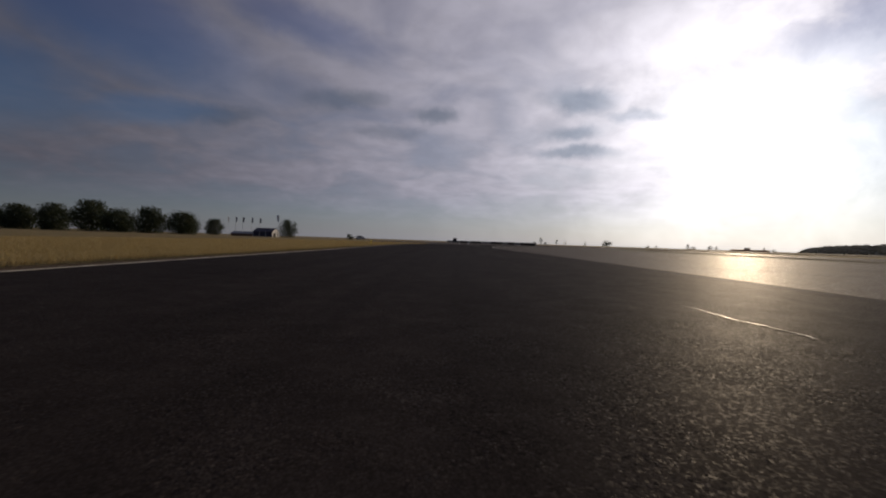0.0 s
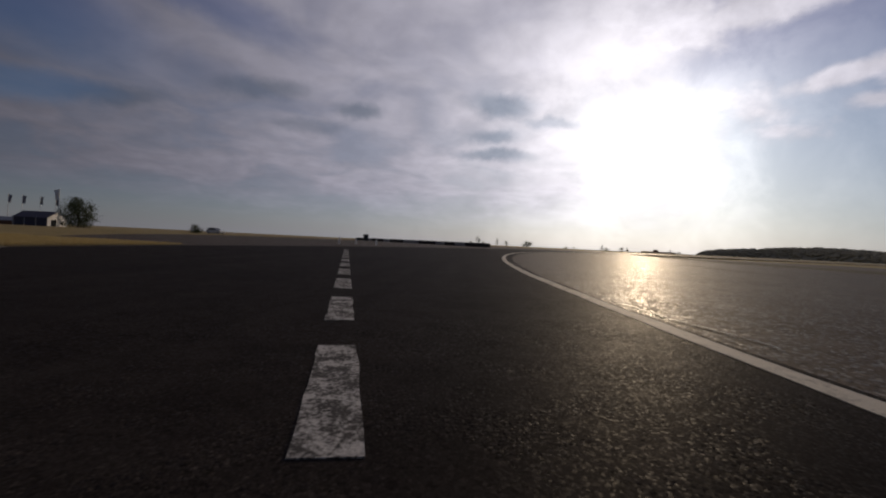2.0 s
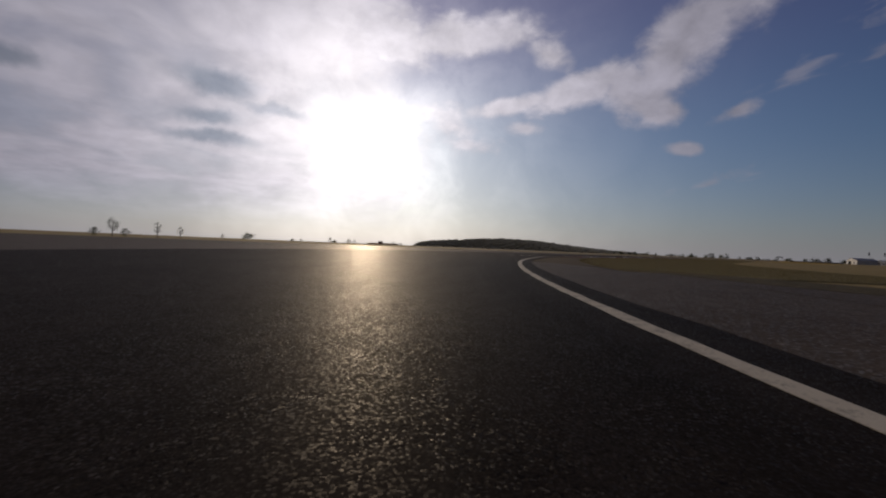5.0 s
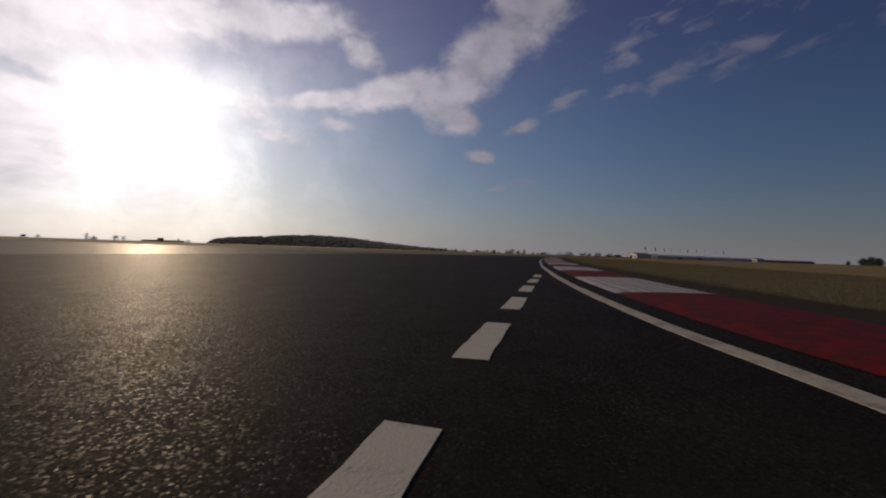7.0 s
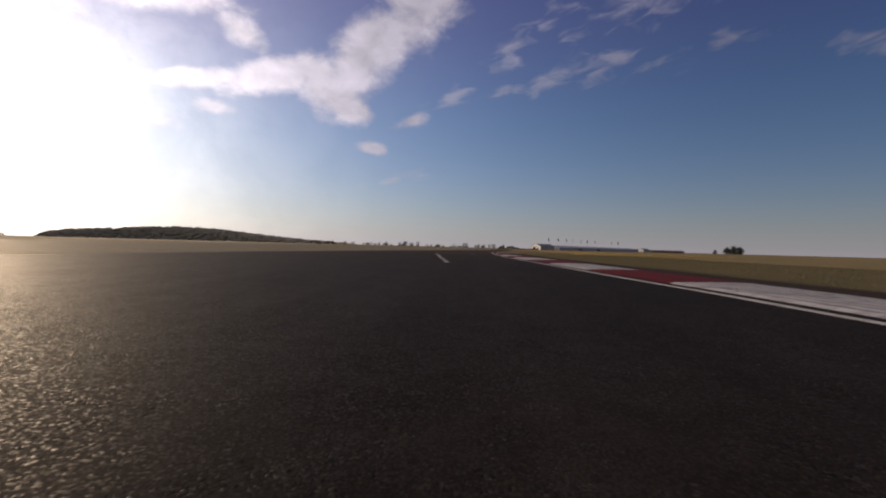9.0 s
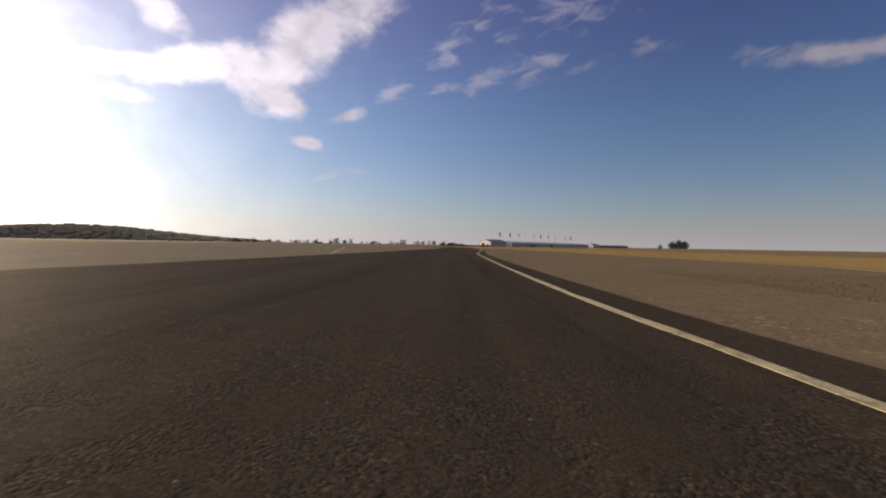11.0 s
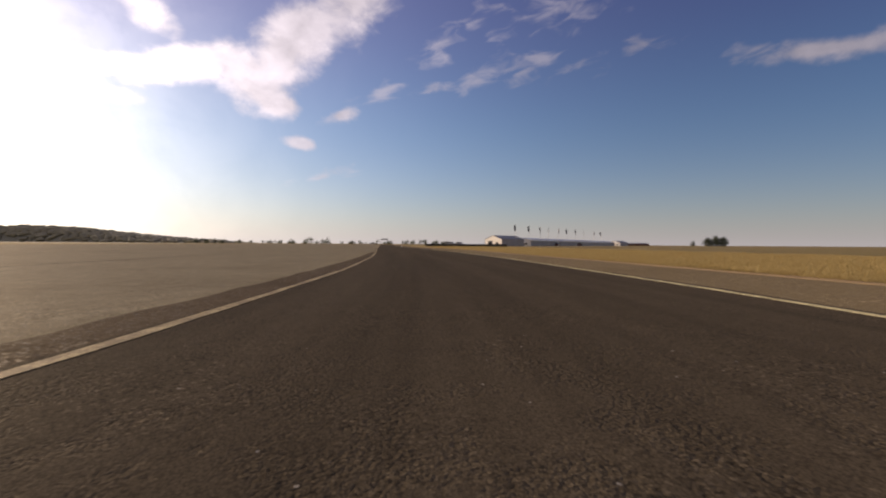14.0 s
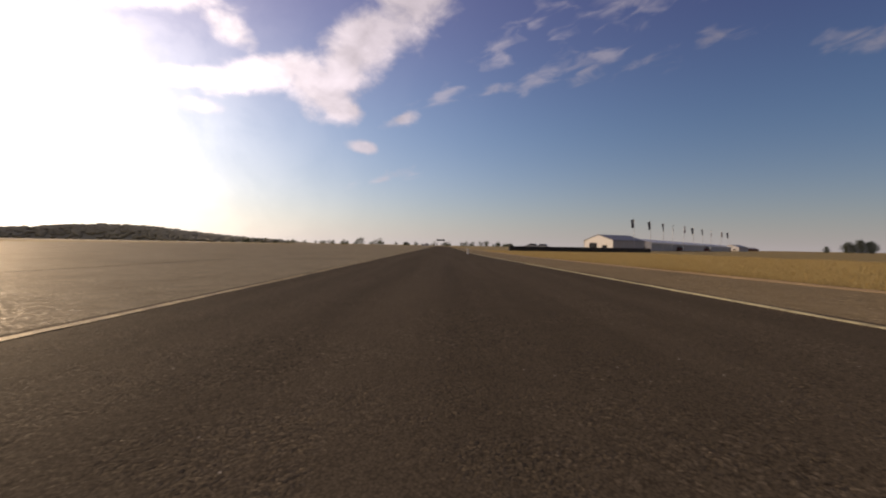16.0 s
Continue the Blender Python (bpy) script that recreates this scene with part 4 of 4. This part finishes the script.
# ---- boxes and cylinders ----
def box(bm, x0, y0, z0, x1, y1, z1, bevel=0.0):
    made = bmesh.ops.create_cube(bm, size=1.0)["verts"]
    bmesh.ops.scale(bm, vec=(x1 - x0, y1 - y0, z1 - z0), verts=made)
    bmesh.ops.translate(bm, vec=((x0 + x1) / 2, (y0 + y1) / 2, (z0 + z1) / 2), verts=made)
    if bevel:
        edges = {e for v in made for e in v.link_edges}
        bmesh.ops.bevel(bm, geom=list(edges), offset=bevel, segments=2, affect="EDGES")
    return bm


def pole(bm, x, y, z0, z1, r0, r1, n=10):
    made = bmesh.ops.create_cone(bm, cap_ends=True, segments=n, radius1=r0, radius2=r1, depth=z1 - z0)["verts"]
    bmesh.ops.translate(bm, vec=(x, y, (z0 + z1) / 2), verts=made)
    return bm


def prism(outline, depth):
    """A solid from an outline in x and z, pushed along y."""
    n = len(outline)
    verts = [(x, 0, z) for x, z in outline] + [(x, depth, z) for x, z in outline]
    faces = [tuple(range(n)), tuple(range(2 * n - 1, n - 1, -1))] + [(k, n + k, n + (k + 1) % n, (k + 1) % n) for k in range(n)]
    return verts, faces


# ---- marquees ----
def marquee(width, length, eave, ridge_z, bays, label, wall=GREYWALL, roof=DARKROOF):
    """A frame tent; its gable faces -y of its own, it runs along +y."""
    ob = new("marquee")
    w = width / 2
    v, f = prism([(-w, 0), (w, 0), (w, eave), (0, ridge_z), (-w, eave)], 0.12)
    gable = piece("gable_wall", v, f, CANVAS, ob, "bright white canvas gable wall")
    for x0, x1, h in ((-w * 0.62, -w * 0.1, eave * 0.72), (w * 0.3, w * 0.62, eave * 0.5)):
        bm = bmesh.new()
        box(bm, x0, -0.06, eave * (0.02 if h > eave * 0.6 else 0.25), x1, -0.004, h)
        part("doorway", bm, GLASS, gable, "dark glazed opening")
    bm = bmesh.new()
    box(bm, -w, length - 0.12, 0, w, length, eave)
    part("back_wall", bm, CANVAS, ob)
    for s in (-1, 1):
        for b in range(bays):
            y0, y1 = 0.12 + (length - 0.24) * b / bays, 0.12 + (length - 0.24) * (b + 1) / bays
            bm = bmesh.new()
            box(bm, s * w - 0.05, y0 + 0.02, 0, s * w + 0.05, y1 - 0.02, eave)
            part("wall_panel", bm, wall, ob)
        v = [(s * (w + 0.25), -0.1, eave - 0.12), (0, -0.1, ridge_z + 0.1), (0, length + 0.1, ridge_z + 0.1), (s * (w + 0.25), length + 0.1, eave - 0.12)]
        v += [(x, y, z - 0.09) for x, y, z in v]
        piece("roof_slope", v, [(0, 1, 2, 3), (7, 6, 5, 4), (0, 4, 5, 1), (1, 5, 6, 2), (2, 6, 7, 3), (3, 7, 4, 0)], roof, ob)
    for b in range(bays + 1):
        y = length * b / bays
        for s in (-1, 1):
            bm = bmesh.new()
            box(bm, s * (w + 0.05), y - 0.05, 0, s * (w + 0.12), y + 0.05, eave)
            part("frame_post", bm, STEEL, ob)
    return tagged(ob, label, "marquee", "marquees beside the circuit")


def long_hall(width, length, eave, ridge_z, bays):
    ob = marquee(width, length, eave, ridge_z, bays, "very long low hospitality tent with grey walls and a white roof", roof=CANVAS)
    for s in (-1, 1):
        bm = bmesh.new()
        box(bm, s * (width / 2 + 0.26) - 0.05, 0, eave - 0.42, s * (width / 2 + 0.26) + 0.12, length, eave - 0.02)
        part("eave_band", bm, CANVAS, ob, "white eave band")
    return ob


RUN = -math.degrees(math.atan2(104, -76))  # the tents run away to the south-east
put(marquee(9.2, 12, 2.7, 4.0, 3, "white-gabled marquee with dark roof and grey sides"), 432, 152.5, turn=RUN - 16)
put(long_hall(8.0, 178, 2.5, 3.35, 30), 446, 139.5, turn=-120)
put(marquee(9.2, 12, 2.5, 3.8, 3, "white-gabled marquee at the far end of the tents"), 601, 46, turn=RUN - 11)
# a second tent beyond the straw field
put(marquee(4.4, 8.0, 1.9, 3.1, 3, "small white-gabled tent with dark blue roof and sides", NAVY, NAVY), -61.6, 166.8, turn=75.6)


# ---- flags ----
def flagpole(height, cloth, label, group, seed, stout=0.07, finish=None):
    ob = new("flagpole")
    bm = bmesh.new()
    pole(bm, 0, 0, -0.05, height, stout, stout * 0.6)
    part("pole", bm, finish or STEEL, ob, "slim white pole")
    bm = bmesh.new()
    pole(bm, 0, 0, 0, 0.25, 0.16, 0.12)
    part("base", bm, STEEL, ob)
    rng = random.Random(seed)
    verts, faces, n = [], [], 8
    for i in range(n + 1):
        s = i / n
        for j in range(4):
            x = 0.08 + 0.26 * j + 0.06 * math.sin(5 * s + j)
            y = 0.10 * math.sin(4.5 * s + 1.2 * j + seed) * (0.3 + 0.3 * j)
            verts.append((x * (1 - 0.35 * s), y, height - 0.15 - 2.1 * s - 0.10 * j * rng.uniform(0.5, 1.2)))
    for i in range(n):
        for j in range(3):
            a = 4 * i + j
            faces.append((a, a + 1, a + 5, a + 4))
    o = len(verts)
    verts += [(x, y + 0.012, z) for x, y, z in verts]
    faces += [tuple(o + k for k in reversed(fc)) for fc in faces]
    piece("flag", verts, faces, cloth, ob, "hanging banner cloth", True)
    return tagged(ob, label, "flagpole", group)


first = flagpole(8.2, CLOTH, "tall white flagpole with a dark drooping flag", "flagpoles along the marquees", 1)
put(first, 431, 144, turn=75)
for k, along in enumerate((0.8, 1.52, 2.1, 2.85, 3.6, 4.4, 5.2, 6.3, 7.2)):
    copy_thing(first, pose(431 + 12.6 * along, 144 - 8.6 * along, -0.05, 0, 0, 95 + 35 * (k % 4)))
near_pole = flagpole(8.0, PALECLOTH, "tall white flagpole with a white flag beside a tree", "flagpoles behind the straw field", 4, 0.13, WHITEPLASTIC)
put(near_pole, -59.1, 162.9, turn=200)
low_flag = flagpole(8.0, FADEDCLOTH, "white flagpole with a faded drooping flag", "flagpoles behind the straw field", 6)
put(low_flag, -79.7, 196.6)
for k, (x, y) in enumerate([(-82.6, 195.2), (-85.7, 193.4), (-88.1, 192.1), (-90.6, 190.6)]):
    copy_thing(low_flag, pose(x, y, -0.05, 0, 0, 30 * k))["group"] = "flagpoles behind the straw field"


# ---- tyre barriers ----
def tyre_shape():
    verts, faces, n = [], [], 12
    prof = [(0.17, 0.03), (0.29, 0.0), (0.315, 0.06), (0.315, 0.155), (0.29, 0.215), (0.17, 0.185)]
    for k in range(n):
        a = 2 * math.pi * k / n
        verts += [(r * math.cos(a), r * math.sin(a), z) for r, z in prof]
    m = len(prof)
    for k in range(n):
        for j in range(m - 1):
            faces.append((m * k + j, m * ((k + 1) % n) + j, m * ((k + 1) % n) + j + 1, m * k + j + 1))
    return mesh_of("tyre", verts, faces, RUBBER, True)


TYRE = tyre_shape()


def barrier_section(belt, label, group, seed, rows=4):
    """Six stacks of tyres with a belt strapped along one face."""
    ob = new("tyre_barrier")
    rng = random.Random(seed)
    for k in range(6):
        for j in range(rows):
            t = new("tyre", TYRE)
            t.parent = ob
            t.matrix_basis = pose(0.32 + 0.645 * k + rng.uniform(-0.01, 0.01), rng.uniform(-0.015, 0.015), 0.216 * j, rng.uniform(-1, 1), rng.uniform(-1, 1), 30 * rng.random())
    bm = bmesh.new()
    box(bm, 0.02, -0.345, 0.1, 3.85, -0.322, 0.216 * rows - 0.03, 0.004)
    part("belt", bm, belt, ob, "strapped rubber belt")
    return tagged(ob, label, "tyre barrier", group)


def barrier_run(x0, y0, x1, y1, group, grey, rows=4):
    a = math.atan2(y1 - y0, x1 - x0)
    n = int(math.hypot(x1 - x0, y1 - y0) / 3.9)
    kinds = [barrier_section(RUBBER, "black belted tyre barrier section on the grass", group, 1, rows)]
    if grey:
        kinds.append(barrier_section(GREYBELT, "faded grey belted tyre barrier section on the grass", group, 2, rows))
    used = [False, False]
    for k in range(n):
        w = 1 if k in grey else 0
        m = pose(x0 + 3.9 * k * math.cos(a), y0 + 3.9 * k * math.sin(a), -0.04, 0, 0, math.degrees(a))
        if used[w]:
            copy_thing(kinds[w], m)
        else:
            kinds[w].matrix_basis, used[w] = m, True


barrier_run(2.3, 203.0, 30.4, 140.0, "tyre wall across the old runway", (2, 5, 8, 9, 12, 14))
barrier_run(371.6, 175.0, 388.0, 152.0, "tyre wall before the marquees", (), 3)


# ---- marshal post ----
def marshal_post():
    ob = new("marshal_post")
    bm = bmesh.new()
    box(bm, -0.6, -0.5, 0, 0.6, 0.5, 1.75, 0.03)
    part("cabin", bm, DARKMETAL, ob, "dark boxy cabin")
    bm = bmesh.new()
    box(bm, -0.72, -0.62, 1.75, 0.72, 0.62, 1.86, 0.02)
    part("roof", bm, DARKMETAL, ob)
    bm = bmesh.new()
    box(bm, -0.45, -0.515, 0.95, 0.45, -0.5, 1.5)
    part("window", bm, GLASS, ob)
    bm = bmesh.new()
    pole(bm, 0.3, 0.2, 1.86, 3.0, 0.025, 0.012)
    part("mast", bm, STEEL, ob, "thin aerial mast")
    return tagged(ob, "small dark marshal cabin with a thin mast by the tyre wall", "marshal post")


put(marshal_post(), 5.0, 187.0, turn=20)


# ---- cars ----
def car(body_paint, label, group=""):
    """A parked hatchback, nose to +x, standing on z = 0."""
    ob = new("parked_car")
    low = [(-2.0, 0.35), (-2.05, 0.7), (-1.95, 0.95), (-1.2, 1.0), (0.75, 0.98), (1.75, 0.85), (2.05, 0.65), (2.05, 0.35), (1.7, 0.25), (-1.7, 0.25)]
    v, f = prism(low, 1.7)
    piece("body", [(x, y - 0.85, z) for x, y, z in v], f, body_paint, ob)
    roof = [(-1.85, 0.95), (-1.55, 1.42), (-0.9, 1.48), (0.1, 1.45), (0.95, 0.97)]
    v, f = prism(roof, 1.45)
    cabin = piece("cabin", [(x, (y - 0.725) * (1.0 if z < 1.2 else 0.86), z) for x, y, z in v], f, GLASS, ob, "dark glazed cabin")
    bm = bmesh.new()
    box(bm, -1.5, -0.6, 1.44, 0.05, 0.6, 1.5, 0.02)
    part("roof", bm, body_paint, cabin)
    for x in (-1.3, 1.3):
        for y in (-0.85, 0.85):
            bm = bmesh.new()
            made = bmesh.ops.create_cone(bm, cap_ends=True, segments=20, radius1=0.31, radius2=0.31, depth=0.2)["verts"]
            bmesh.ops.rotate(bm, verts=made, matrix=Matrix.Rotation(math.pi / 2, 3, "X"))
            bmesh.ops.translate(bm, verts=made, vec=(x, y * 0.93, 0.31))
            wheel = part("wheel", bm, RUBBER, ob, "black tyre")
            bm = bmesh.new()
            made = bmesh.ops.create_cone(bm, cap_ends=True, segments=16, radius1=0.19, radius2=0.17, depth=0.03)["verts"]
            bmesh.ops.rotate(bm, verts=made, matrix=Matrix.Rotation(math.pi / 2, 3, "X"))
            bmesh.ops.translate(bm, verts=made, vec=(x, y * 0.93 + (0.11 if y > 0 else -0.11), 0.31))
            part("rim", bm, STEEL, wheel)
    for y in (-0.6, 0.6):
        bm = bmesh.new()
        box(bm, 2.0, y - 0.17, 0.62, 2.07, y + 0.17, 0.76, 0.01)
        part("headlight", bm, CARPAINT, ob, "pale headlight glass")
        bm = bmesh.new()
        box(bm, -2.08, y - 0.14, 0.7, -2.02, y + 0.14, 0.85, 0.01)
        part("tail_light", bm, RED, ob, "red tail light")
    return tagged(ob, label, "car", group)


put(car(CARPAINT, "white hatchback parked on the dry grass"), -31.0, 172.5, turn=-25)
put(car(CARPAINT, "white car parked beside the far track"), 560, 222, turn=100)
for x, y in ((472, 118.5), (490, 103)):
    put(car(REDPAINT, "dark red car parked beside the grey tent wall", "cars beside the marquees"), x, y, turn=-30)
for x, y, turn in ((436.5, 169.5, 80), (447, 166.0, 70)):
    put(car(CARPAINT, "white hatchback parked on grass beyond the tyre wall", "cars beyond the tyre wall"), x, y, turn=turn)


# ---- marker posts ----
def marker(mat, height, label, group, base=0.055, top=0.05):
    ob = new("marker_post")
    bm = bmesh.new()
    pole(bm, 0, 0, 0, height, base, top, 12)
    part("post", bm, mat, ob)
    bm = bmesh.new()
    pole(bm, 0, 0, 0, 0.05, base + 0.085, base + 0.055, 12)
    part("foot", bm, mat, ob)
    bm = bmesh.new()
    pole(bm, 0, 0, height, height + 0.03, top + 0.01, 0.03, 12)
    part("cap", bm, mat, ob)
    return tagged(ob, label, "marker post", group)


put(marker(YELLOW, 0.5, "short yellow plastic marker post on the verge", "marker posts beside the track", 0.1, 0.055), -7.2, 45.5, -0.03)
put(marker(WHITEPLASTIC, 0.52, "short white plastic marker post on the verge", "marker posts beside the track"), 5.6, 98.2, -0.02)
for x, y in ((2.1, 100.2), (3.7, 99.5)):
    put(marker(WHITEPLASTIC, 0.6, "short white plastic marker post on the verge", "marker posts beside the track"), x, y, -0.02)


put(marker(WHITEPLASTIC, 0.34, "short white plastic marker post on the verge", "marker posts beside the track"), 341.0, 177.6, -0.02)


# ---- gantry ----
def gantry():
    ob = new("sign_gantry")
    for y in (-2.2, 2.2):
        bm = bmesh.new()
        box(bm, -0.12, y - 0.12, -0.05, 0.12, y + 0.12, 3.6)
        part("leg", bm, DARKMETAL, ob)
    bm = bmesh.new()
    box(bm, -0.15, -2.8, 3.6, 0.15, 2.8, 4.5, 0.03)
    part("sign_panel", bm, DARKMETAL, ob, "dark overhead sign panel")
    return tagged(ob, "dark overhead sign gantry beside the far track", "gantry")


put(gantry(), 607, 220.5, turn=8)


# ---- farm sheds far off ----
def shed(length, width, eave, top, label, group="far farm sheds"):
    ob = new("farm_shed")
    w = width / 2
    v, f = prism([(-w, 0), (w, 0), (w, eave), (0, top), (-w, eave)], length)
    piece("wall", v, f, BRICKRED, ob)
    for s in (-1, 1):
        v = [(s * (w + 0.3), -0.3, eave - 0.1), (0, -0.3, top + 0.12), (0, length + 0.3, top + 0.12), (s * (w + 0.3), length + 0.3, eave - 0.1)]
        v += [(x, y, z - 0.1) for x, y, z in v]
        piece("roof_slope", v, [(0, 1, 2, 3), (7, 6, 5, 4), (0, 4, 5, 1), (1, 5, 6, 2), (2, 6, 7, 3), (3, 7, 4, 0)], DARKROOF, ob)
    return tagged(ob, label, "shed", group)


put(shed(9.5, 4.0, 1.0, 1.6, "low brown shed behind a small dark-roofed tent", ""), -69.6, 168.8, turn=75.6)
put(shed(60, 14, 2.0, 3.2, "long low dark farm shed on the far horizon"), 760, 10, turn=-170)
low_farm = put(shed(84, 13, 3.2, 4.2, "long low farm building with a raised loft and chimney, far off"), 748, 1174, -0.1, turn=-122)
bm = bmesh.new()
box(bm, -3.2, 30.0, 2.6, 3.2, 42.0, 8.6, 0.1)
part("loft", bm, BRICKRED, low_farm)
bm = bmesh.new()
box(bm, -1.5, 70.0, 2.6, 1.5, 73.0, 8.8, 0.1)
part("chimney", bm, BRICKRED, low_farm)
